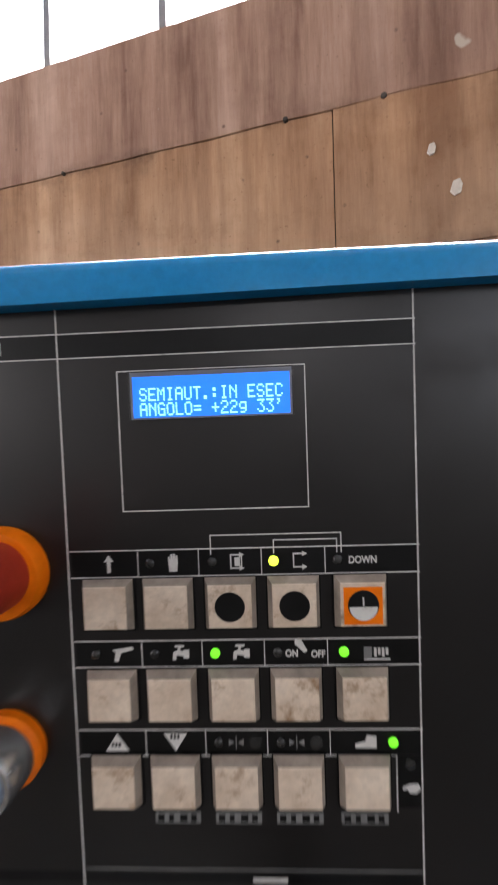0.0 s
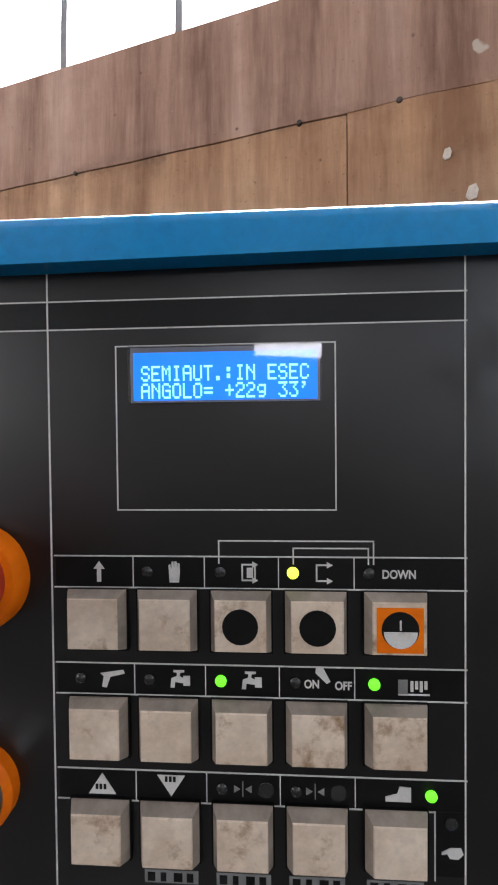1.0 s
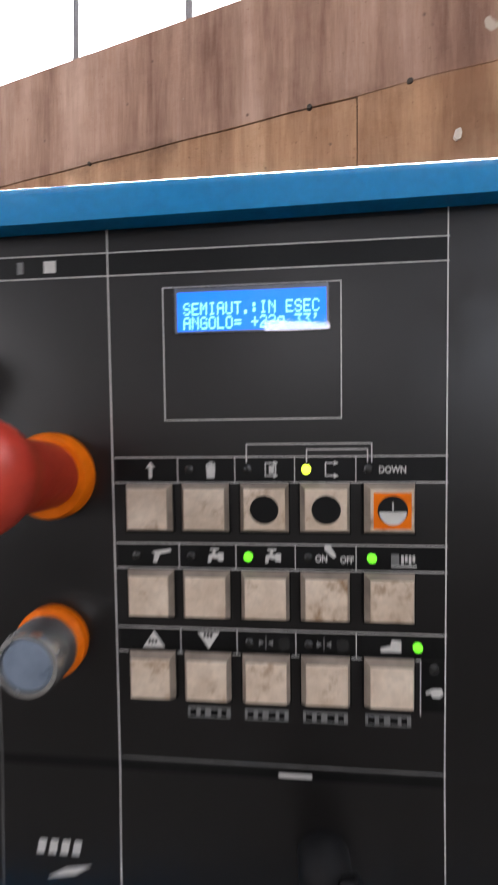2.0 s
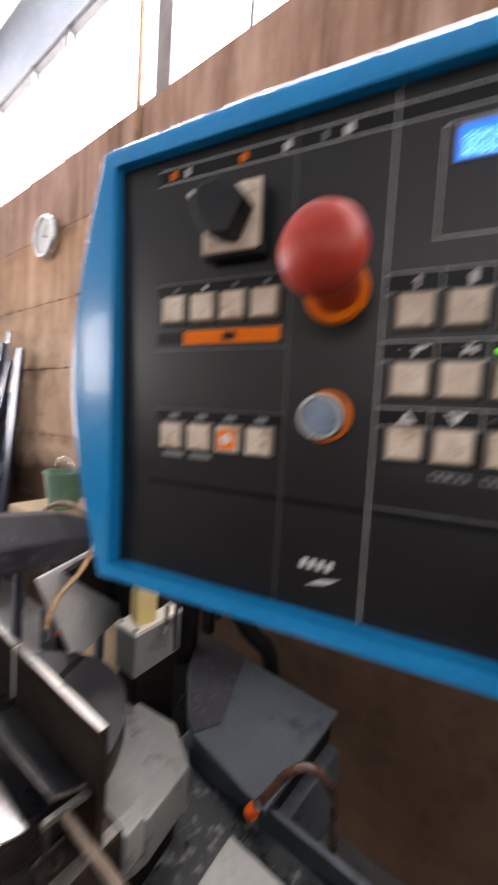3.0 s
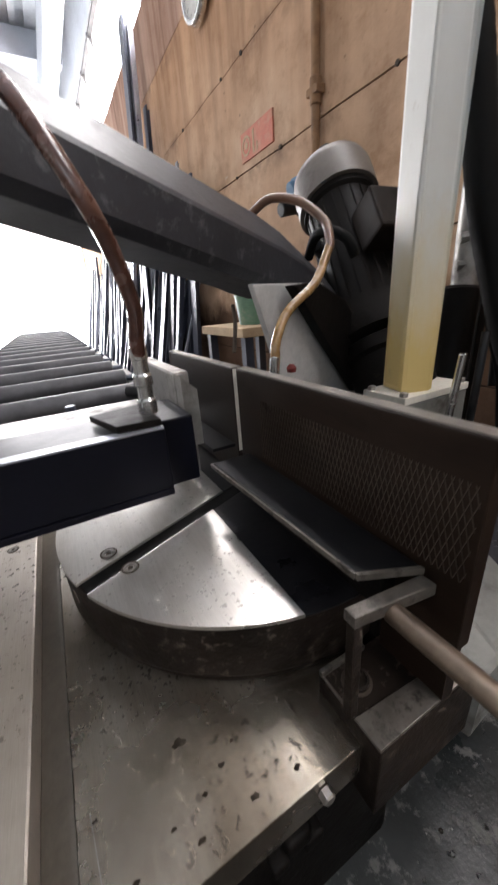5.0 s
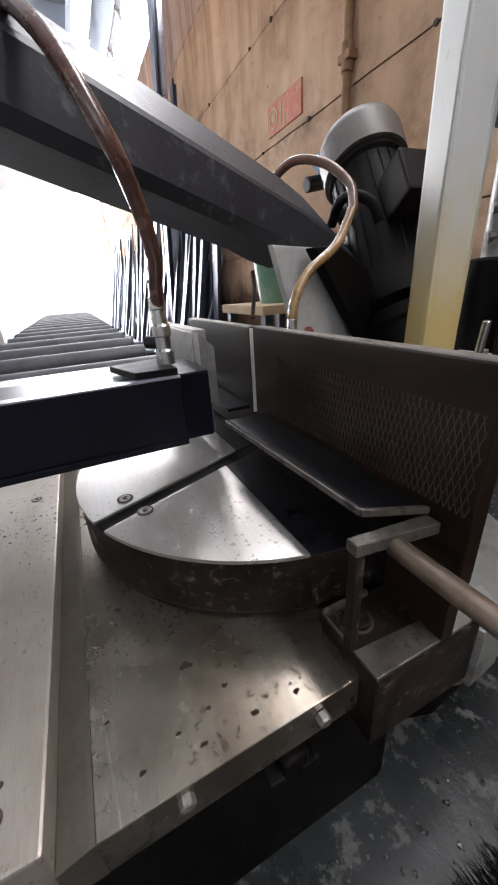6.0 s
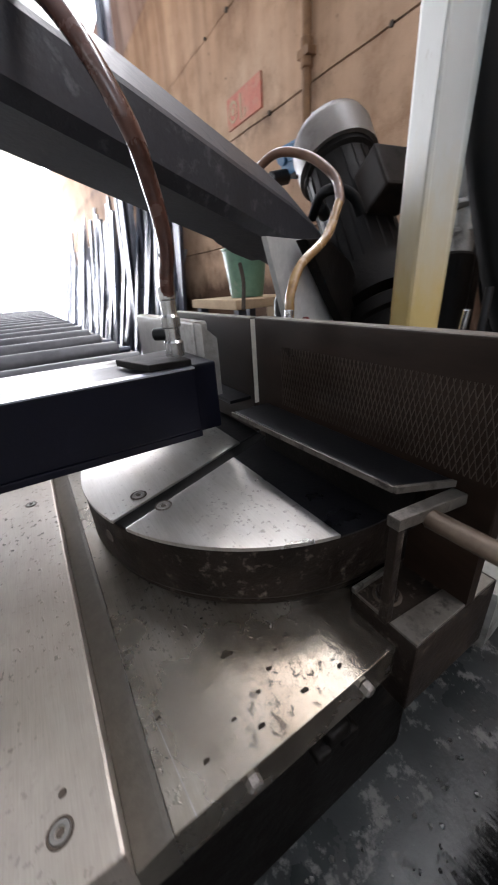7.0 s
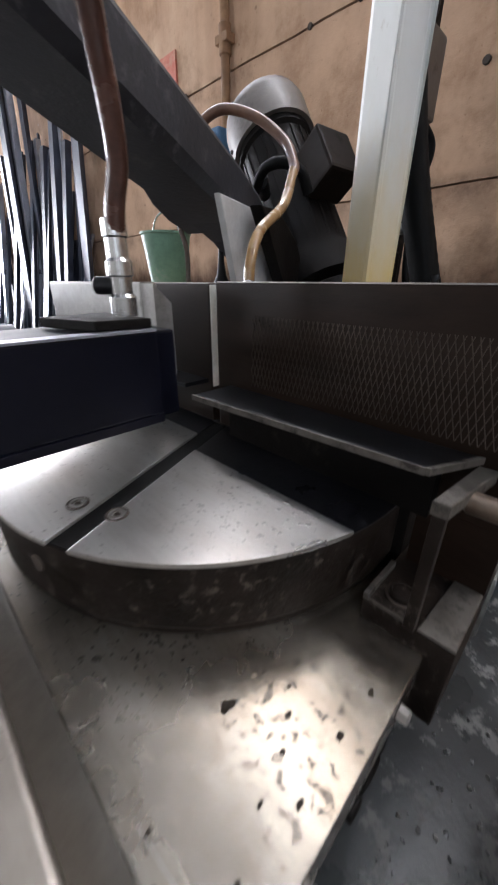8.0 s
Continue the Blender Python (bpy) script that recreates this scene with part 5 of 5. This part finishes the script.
def control_panel():
    p = thing("control_panel", "black saw control panel in a glossy blue frame", "control panel")
    q = PANEL.to_quaternion()
    p.matrix_world = Matrix.LocRotScale(PANEL.translation, q, None)

    # rim: rounded blue casting, the left side bulging
    def outline(grow):
        left = [(PL - 0.016 - 0.0350 * math.sin(math.pi * k / 14) - grow, PB - 0.012 + (PT - PB + 0.020) * k / 14) for k in range(15)]
        return [(PR + 0.02 + grow, PB - 0.0165 - grow), (PR + 0.02 + grow, PT + 0.0165 + grow), (-0.10, PT + 0.0165 + grow), (PL - 0.006, PT + 0.0115 + grow), *left[::-1], (PL - 0.010, PB - 0.0165 - grow)]
    inner = [(PR, PB), (PR, PT), (PL, PT - 0.005), (PL, PB)]

    def ring_of(loop, z):
        return [(x, y, z) for x, y in loop]
    bm = bmesh.new()
    levels = [(outline(-0.0065), 0.0085), (outline(-0.0040), 0.0080), (outline(-0.0018), 0.0064), (outline(-0.0004), 0.0036), (outline(0.0), 0.0), (outline(0.0), -0.045), (outline(-0.006), -0.052)]
    rings = [[bm.verts.new(c) for c in ring_of(lp, z)] for lp, z in levels]
    k = len(rings[0])
    for a, b in zip(rings, rings[1:]):
        for i in range(k):
            bm.faces.new((a[i], a[(i + 1) % k], b[(i + 1) % k], b[i]))
    bm.faces.new(rings[-1])
    lip = [bm.verts.new((x, y, 0.0085)) for x, y in inner]
    low = [bm.verts.new((x, y, -0.001 - proud(y))) for x, y in inner]
    for i in range(4):
        bm.faces.new((lip[i], lip[(i + 1) % 4], low[(i + 1) % 4], low[i]))
    e = [bm.edges.get((rings[0][i], rings[0][(i + 1) % k])) for i in range(k)] + [bm.edges.get((lip[i], lip[(i + 1) % 4])) for i in range(4)]
    bmesh.ops.triangle_fill(bm, use_beauty=True, edges=e)
    for v in bm.verts:
        v.co.z += proud(v.co.y)
    part("frame", bm, BLUE, p, "glossy blue cast frame", smooth=True)
    part("faceplate", tile(PL - 0.01, PR, FOLD, PT, -0.004, 0.0), FACE, p, "black printed front foil")
    bm = tile(PL - 0.01, PR, PB - 0.01, FOLD, -0.004, 0.0)
    for v in bm.verts:
        v.co.z += fold(v.co.y)
    part("lower_plate", bm, FACE, p, "black lower plate, tilted forward")
    part("rear_housing", box(-0.06, 0.12, -0.22, -0.05, -0.11, -0.05, 0.008), BLUE, p, "blue rear housing")
    b = part("hinge_block", box(-0.02, 0.07, -0.12, -0.03, -0.150, -0.105, 0.008), BOW_PAINT, p, "dark swivel bracket")
    part("cable_gland", hose([(-0.06, -0.12, -0.09), (-0.12, -0.13, -0.12), (-0.16, -0.10, -0.2), (-0.2, -0.05, -0.26)], 0.012), RED, b, "dark red cable sheath", smooth=True)

    W = 0.00025

    def line(x0, y0, x1, y1, mat=WHITE_PRINT, w=W):
        if min(y0, y1) < FOLD < max(y0, y1):
            line(x0, max(y0, y1), x1, FOLD, mat, w)
            y0, y1 = FOLD, min(y0, y1)
        bm = tile(min(x0, x1) - w, max(x0, x1) + w, min(y0, y1) - w, max(y0, y1) + w, 0.0, 0.00022)
        for v in bm.verts:
            v.co.z += fold(v.co.y)
        part("printed_line", bm, mat, p)

    def patch(x0, x1, y0, y1, mat=STRIP, name="printed_field", lift=0.0001):
        bm = tile(x0, x1, y0, y1, 0.0, lift)
        for v in bm.verts:
            v.co.z += fold(v.co.y)
        part(name, bm, mat, p)

    # white ruling
    for x in (-0.0012, 0.1555):
        line(x, PT - 0.0004, x, PB + 0.001, w=0.0003)
    line(-0.0637, PT - 0.0004, -0.0637, PB + 0.001, GREY_PRINT, 0.0002)
    line(-0.178, 0.0, 0.156, 0.0)
    line(-0.178, -0.0108, 0.156, -0.0108)
    patch(-0.178, 0.1555, -0.0104, -0.0004)
    for a in ((0.0254, -0.0176, 0.1085, -0.0176), (0.0254, -0.0802, 0.1085, -0.0802), (0.0254, -0.0802, 0.0254, -0.0176), (0.1085, -0.0802, 0.1085, -0.0176)):
        line(*a)
    line(0.0, -0.2480, 0.156, -0.2480, GREY_PRINT)
    # dark band along the fold: the crease's shade painted as a strip
    patch(-0.186, 0.156, -0.2545, -0.2495)
    # brackets over the mode keys
    line(0.0642, -0.092, 0.1222, -0.092)
    line(0.0642, -0.1005, 0.0642, -0.092)
    line(0.1222, -0.1005, 0.1222, -0.092)
    line(0.0924, -0.0947, 0.1203, -0.0947)
    line(0.0924, -0.1005, 0.0924, -0.0947)
    line(0.1203, -0.1005, 0.1203, -0.0947)

    # display
    lcd = part("display", tile(0.0312, 0.1028, -0.0392, -0.0184, 0.0, 0.0005), LCD_EDGE, p, "blue backlit two-line display")
    part("lit_field", tile(0.0324, 0.1018, -0.0385, -0.0204, 0.0005, 0.0007), LCD_BLUE, lcd)
    part("glass", tile(0.0306, 0.1034, -0.0396, -0.0180, 0.0010, 0.0016), GLASS, lcd, "glossy clear window")
    lcd.children[-1].visible_shadow = False
    for text, y in (("SEMIAUT.:IN ESEC", -0.0283), ("ANGOLO= +22g 33'", -0.0349)):
        part("display_text", dot_letters(text, 0.0357, y, 0.0040, 0.00066, 0.00083, 0.0008), LCD_TEXT, lcd)

    # key blocks
    strips = (-0.098, -0.1397, -0.1814)
    us = (0.0172, 0.0444, 0.0725, 0.1005, 0.1297)
    cells = (0.0, 0.031, 0.0586, 0.0868, 0.115, 0.156)
    for s in strips:
        patch(0.0004, 0.1556, s - 0.0118, s - 0.0004)
        line(0.0, s, 0.156, s)
        line(0.0, s - 0.0122, 0.156 if s > -0.18 else 0.1445, s - 0.0122)
        for x in cells[1:5]:
            line(x, s - 0.0122, x, s, w=0.0002)
    patch(0.1448, 0.1556, -0.218, -0.1936)
    line(0.1444, -0.2195, 0.1444, -0.1936)

    KH = 0.0057   # height of a key

    def key(x, y, w, face=KEY, cap=None):
        kk = part("key", tile(x - w * 0.60, x + w * 0.60, y - w * 0.62, y + w * 0.58, 0.0, 0.0012), KEY_DARK, p, "square beige plastic key, dirty with use")
        bm = bmesh.new()
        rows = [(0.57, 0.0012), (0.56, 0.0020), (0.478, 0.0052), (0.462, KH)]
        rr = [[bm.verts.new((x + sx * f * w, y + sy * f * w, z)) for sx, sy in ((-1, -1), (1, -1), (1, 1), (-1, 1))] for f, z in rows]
        # lower skirt faces take the colour with shade in it
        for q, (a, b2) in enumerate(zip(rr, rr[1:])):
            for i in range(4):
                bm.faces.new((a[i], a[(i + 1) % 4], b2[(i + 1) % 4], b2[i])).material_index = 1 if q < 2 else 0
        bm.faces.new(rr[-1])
        part("cap", bm, (face, KEY_SHADE), kk)
        return kk

    def dot(x, y, r, mat, z=0.0, name="mark", h=0.0003, parent=None):
        return part(name, rod((x, y, z), (x, y, z + h), r, 24), mat, parent or p)

    for ri, s in enumerate(strips):
        y = s - 0.0122 - 0.0117 + (0.0016 if ri == 2 else 0.0)
        for ci, x in enumerate(us):
            kk = key(x, y, 0.0200)
            if ri == 0 and ci in (2, 3):
                dot(x, y, 0.0066, STRIP, KH, parent=kk)
            if ri == 0 and ci == 4:
                part("orange_field", tile(x - 0.0082, x + 0.0082, y - 0.0084, y + 0.0078, KH, KH + 0.0003), ORANGE, kk)
                dot(x, y, 0.0066, STRIP, KH + 0.0003, parent=kk)
                half = [(x + 0.0059 * math.cos(a), y - 0.0006 + 0.0059 * math.sin(a)) for a in (math.pi + math.pi * i / 16 for i in range(17))]
                part("white_half", prism(half, 0.0002, "z", KH + 0.0006), WHITE_PRINT, kk)
                part("arrow", tile(x - 0.0003, x + 0.0003, y, y + 0.0036, KH + 0.0006, KH + 0.0008), WHITE_PRINT, kk)
        if ri == 2:
            for x in us[1:]:
                patch(x - 0.0105, x + 0.0105, y - 0.0218, y - 0.0168, GREY_PRINT, "caption_field", 0.0002)
                for i, w in enumerate((0.0030, 0.0022, 0.0034, 0.0026)):
                    xx = x - 0.0093 + i * 0.0051
                    part("caption_bar", tile(xx, xx + w, y - 0.0210, y - 0.0177, 0.0002, 0.0004), STRIP, p)
    # lamps
    lamps = [(0.0365, 0, 0), (0.0647, 0, 0), (0.0922, 0, 2), (0.1205, 0, 0), (0.0097, 1, 0), (0.0368, 1, 0), (0.0645, 1, 1), (0.0928, 1, 0), (0.1222, 1, 1), (0.0645, 2, 0), (0.0928, 2, 0), (0.1430, 2, 1)]
    for x, r, on in lamps:
        y = strips[r] - 0.006
        part("lamp", lathe([(0.0022, 0.0), (0.0022, 0.0006), (0.0016, 0.0012), (0.0006, 0.0015)], 18, Matrix.Translation((x, y, 0))), (LED_OFF, LED_ON, LED_YELLOW)[on], p, ("dark indicator lamp", "lit green indicator lamp", "lit yellow-green indicator lamp")[on], smooth=True)
    part("lamp", lathe([(0.0024, 0.0), (0.0024, 0.0006), (0.001, 0.0012)], 18, Matrix.Translation((0.1503, -0.1975, 0))), LED_OFF, p, smooth=True)

    # pictograms
    def sign(poly, x, y, s=1.0, mat=WHITE_PRINT):
        part("pictogram", prism([(x + a * s, y + b * s) for a, b in poly], 0.0002, "z", 0.0001), mat, p)
    mm = 0.001
    arrow = [(-0.8, -4), (0.8, -4), (0.8, 1), (2.2, 1), (0, 4), (-2.2, 1), (-0.8, 1)]
    sign(arrow, 0.0176, strips[0] - 0.006, mm)
    palm = [(-1.8, -4), (1.8, -4), (2.2, 0), (2.1, 3.2), (1.3, 3.4), (1.2, 1), (0.9, 4), (0.1, 4), (0, 1), (-0.3, 4), (-1.0, 3.9), (-1.1, 0.5), (-1.5, 3), (-2.2, 2.6)]
    sign(palm, 0.0470, strips[0] - 0.006, mm)

    def loop_mark(x, y, closed):
        for a in ((-2.4, 3, 2, 3), (-2.4, -3, 2, -3), (-2.4, -3, -2.4, 3)) + (((2.4, -3, 2.4, 3),) if closed else ()):
            line(x + a[0] * mm, y + a[1] * mm, x + a[2] * mm, y + a[3] * mm, WHITE_PRINT, 0.0003)
        sign([(0.8, -1.2), (3, 0), (0.8, 1.2)], x + 0.0006, y + 0.003, mm, WHITE_PRINT)
        sign([(0.8, -1.2), (3, 0), (0.8, 1.2)], x + 0.0006, y - 0.003, mm, WHITE_PRINT)
    loop_mark(0.0755, strips[0] - 0.006, True)
    patch(0.0748, 0.0772, strips[0] - 0.0080, strips[0] - 0.0042, WHITE_PRINT, "pictogram", 0.0003)
    loop_mark(0.1035, strips[0] - 0.006, False)

    def words(text, x, y, size):
        bm = letters(text, size, None, 0.00013, 0.82)
        bm.transform(Matrix.Translation((x, y, 0.00025)))
        part("lettering", bm, WHITE_PRINT, p)
    words("DOWN", 0.1315, strips[0] - 0.0062, 0.0045)
    words("ON", 0.0990, strips[1] - 0.0064, 0.0044)
    words("OFF", 0.1108, strips[1] - 0.0068, 0.0044)
    gun = [(-5, 2), (4, 3.4), (4.6, 2), (-1, 0.6), (-2.6, -3.6), (-4.4, -3.2), (-3.6, 0.8)]
    sign(gun, 0.0225, strips[1] - 0.006, mm)
    tap = [(-4, -3), (-2.4, -3), (-2.2, -0.8), (1, -1.2), (1, -2.2), (3.6, -2.2), (3.6, 1.6), (1, 1.6), (1, 0.7), (-0.4, 1.4), (-0.2, 2.8), (1.4, 3), (1.4, 3.8), (-2.8, 3.8), (-2.8, 3), (-1.4, 2.8), (-1.6, 1.4), (-3.6, 0.6)]
    sign(tap, 0.0490, strips[1] - 0.006, mm)
    sign(tap, 0.0765, strips[1] - 0.006, mm)
    sign([(-2.4, 4.5), (0, 4.5), (3.0, -1.2), (1.6, -2), (-2.6, 2)], 0.1030, strips[1] - 0.0042, mm)
    patch(0.1310, 0.1345, strips[1] - 0.0095, strips[1] - 0.0040, GREY_PRINT, "pictogram", 0.0003)
    for i in range(4):
        patch(0.1355 + i * 0.0017, 0.1366 + i * 0.0017, strips[1] - 0.0085 + 0.001 * (i % 2), strips[1] - 0.0045, WHITE_PRINT, "pictogram", 0.0003)
    patch(0.1310, 0.1425, strips[1] - 0.0099, strips[1] - 0.0093, WHITE_PRINT, "pictogram", 0.0003)
    sign([(-5.4, -3.8), (5.4, -3.8), (0, 4.4)], 0.0176, strips[2] - 0.006, mm)
    sign([(-5.4, 4.2), (5.4, 4.2), (0, -4)], 0.0448, strips[2] - 0.0058, mm)
    for x, yy in ((0.0172, -0.0078), (0.0446, -0.0040)):
        for i in range(3):
            patch(x - 0.0022 + i * 0.0016, x - 0.0012 + i * 0.0016, strips[2] + yy, strips[2] + yy + 0.0020, STRIP, "pictogram_bar", 0.0005)
    for x in (0.0725, 0.1000):
        sign([(-3.4, 1.4), (-1, 0), (-3.4, -1.4)], x, strips[2] - 0.006, mm, GREY_PRINT)
        sign([(3.4, 1.4), (1, 0), (3.4, -1.4)], x, strips[2] - 0.006, mm, GREY_PRINT)
        line(x, strips[2] - 0.0088, x, strips[2] - 0.0032, GREY_PRINT, 0.0002)
        dot(x + 0.0088, strips[2] - 0.0062, 0.0030, LED_OFF)
    sign([(-5.6, -2.6), (3.8, -2.6), (3.8, 2.8), (-0.4, 3.2), (-1.2, 0.4), (-5.6, -0.8)], 0.1318, strips[2] - 0.006, mm)
    sign([(-4, 0), (-1, 1.6), (3, 1.8), (4, -0.6), (2, -2.6), (-1, -2.4), (-2, -0.6), (-4, -1)], 0.1508, -0.2085, mm)
    for x, m2, w in ((-0.165, ORANGE, 0.005), (-0.152, WHITE_PRINT, 0.004), (-0.104, ORANGE, 0.006), (-0.071, WHITE_PRINT, 0.005), (-0.045, GREY_PRINT, 0.003), (-0.030, WHITE_PRINT, 0.006)):
        patch(x - w / 2, x + w / 2, -0.0082, -0.0026, m2, "pictogram", 0.0003)

    # left block: small keys
    patch(-0.179, -0.0642, -0.0970, -0.0890)
    patch(-0.179, -0.0642, -0.1980, -0.1895)
    for a in ((-0.179, -0.0885, -0.064, -0.0885), (-0.179, -0.1405, -0.064, -0.1405), (-0.179, -0.1890, -0.064, -0.1890)):
        line(*a, GREY_PRINT, 0.0002)
    patch(-0.179, -0.1535, -0.1362, -0.1262)
    patch(-0.1525, -0.0700, -0.1362, -0.1258, ORANGE, "orange_strip", 0.0003)
    patch(-0.1170, -0.1060, -0.1340, -0.1282, STRIP, "pictogram", 0.0005)
    for i, x in enumerate((-0.1606, -0.1338, -0.1078, -0.0818)):
        key(x, -0.1092, 0.0200)
        dot(x, -0.0935, 0.0018, WHITE_PRINT if i == 1 else GREY_PRINT)
        kk = key(x, -0.2104, 0.0200)
        if i == 2:
            part("orange_field", tile(x - 0.0076, x + 0.0076, -0.2180, -0.2028, KH, KH + 0.0003), ORANGE, kk)
            dot(x, -0.2100, 0.0042, WHITE_PRINT, KH + 0.0003, parent=kk)
        patch(x - 0.0045, x + 0.0045, -0.1965, -0.1922, GREY_PRINT, "pictogram", 0.0003)
        if i < 2:
            patch(x - 0.0100, x + 0.0100, -0.2290, -0.2240, GREY_PRINT, "caption_field", 0.0003)
    # warning mark below
    for i in range(4):
        x = -0.0455 + i * 0.0062
        part("unreadable_bar", prism([(x, -0.2995), (x + 0.0040, -0.2995), (x + 0.0054, -0.2925), (x + 0.0014, -0.2925)], 0.0003, "z", fold(-0.296)), WHITE_PRINT, p)
    part("unreadable_bar", prism([(-0.0397, -0.3115), (-0.0250, -0.3090), (-0.0167, -0.3040), (-0.0300, -0.3062)], 0.0003, "z", fold(-0.309) + 0.0002), WHITE_PRINT, p)
    patch(0.078, 0.094, -0.2535, -0.2518, WHITE_PRINT, "unreadable_bar", 0.0003)

    # main switch
    sw = part("main_switch", box(-0.130, -0.081, -0.078, -0.029, 0.0, 0.012, 0.003), BLACK_PLASTIC, p, "rotary main switch with a black knob")
    part("switch_plate", box(-0.128, -0.083, -0.076, -0.031, 0.012, 0.016, 0.0025), KEY, sw, "beige square plate")
    kn = [(-0.012, -0.017), (0.012, -0.017), (0.0165, -0.006), (0.0165, 0.006), (0.007, 0.02), (-0.007, 0.02), (-0.0165, 0.006), (-0.0165, -0.006)]
    ca, sa = math.cos(radians(62)), math.sin(radians(62))
    part("knob", prism([(-0.1070 + a * ca - b2 * sa, -0.0535 + a * sa + b2 * ca) for a, b2 in kn], 0.018, "z", 0.016, 0.003), BLACK_PLASTIC, sw, "black turning knob")
    part("pointer_mark", box(-0.1280, -0.1245, -0.046, -0.0425, 0.0295, 0.0345, 0.0008), WHITE_PRINT, sw)

    # emergency stop
    es = part("emergency_stop", lathe([(0.0212, 0.0), (0.0212, 0.004), (0.0198, 0.007), (0.0165, 0.0075)], 40, Matrix.Translation((-0.0312, -0.1065, 0))), ORANGE, p, "red mushroom stop button on an orange collar", smooth=True)
    part("mushroom", lathe([(0.0155, 0.007), (0.0165, 0.030), (0.0190, 0.040), (0.0220, 0.0445), (0.0236, 0.052), (0.0225, 0.060), (0.0182, 0.067), (0.0100, 0.0715), (0.002, 0.0725)], 40, Matrix.Translation((-0.030, -0.1065, 0)) @ Matrix.Rotation(radians(-6), 4, "X")), RED, es, "worn red mushroom head", smooth=True)
    pb = part("reset_button", lathe([(0.0178, 0.0), (0.0178, 0.004), (0.0155, 0.006)], 36, Matrix.Translation((-0.0335, -0.1890, 0))), ORANGE, p, "blue-grey push button in a worn orange ring", smooth=True)
    part("bezel", lathe([(0.0155, 0.004), (0.0155, 0.018), (0.0145, 0.0205), (0.0125, 0.0205), (0.012, 0.0175)], 36, Matrix.Translation((-0.0335, -0.1890, 0))), CHROME, pb, "plated bezel", smooth=True)
    part("push_face", lathe([(0.0122, 0.012), (0.0122, 0.019), (0.011, 0.0205), (0.004, 0.021)], 36, Matrix.Translation((-0.0335, -0.1890, 0))), BUTTON_GREY, pb, smooth=True)
    # black control lever on the lower face
    LZ = Matrix.Translation((0.0990, -0.290, fold(-0.290)))
    lv = part("lever_base", lathe([(0.0125, 0.0), (0.0125, 0.012), (0.0095, 0.016), (0.0095, 0.024)], 24, LZ), BLACK_PLASTIC, p, "black lever with a ribbed grip", smooth=True)
    part("lever_collar", lathe([(0.0105, 0.024), (0.0125, 0.027), (0.0115, 0.031)], 24, LZ), BLACK_PLASTIC, lv, smooth=True)
    part("lever_grip", lathe([(0.0105, 0.031), (0.0125, 0.036), (0.0125, 0.044), (0.010, 0.048)], 24, LZ), RUBBER, lv, smooth=True)
    part("side_nub", rod((0.105, -0.281, 0.020), (0.112, -0.277, 0.022), 0.004, 12), BLACK_PLASTIC, lv, smooth=True)
    return p


def clear_pane():
    m, n, l, pr = nodes_of("clear_pane")
    n.remove(pr)
    out = n["Material Output"]
    tr, gl, mx = n.new("ShaderNodeBsdfTransparent"), n.new("ShaderNodeBsdfGlossy"), n.new("ShaderNodeMixShader")
    gl.inputs["Roughness"].default_value = 0.04
    fr = n.new("ShaderNodeFresnel")
    fr.inputs[0].default_value = 1.45
    l.new(fr.outputs[0], mx.inputs[0])
    l.new(tr.outputs[0], mx.inputs[1])
    l.new(gl.outputs[0], mx.inputs[2])
    l.new(mx.outputs[0], out.inputs[0])
    return m


GLASS = clear_pane()
control_panel()


def motions():
    """Nothing but the camera moves in the shot."""


motions()
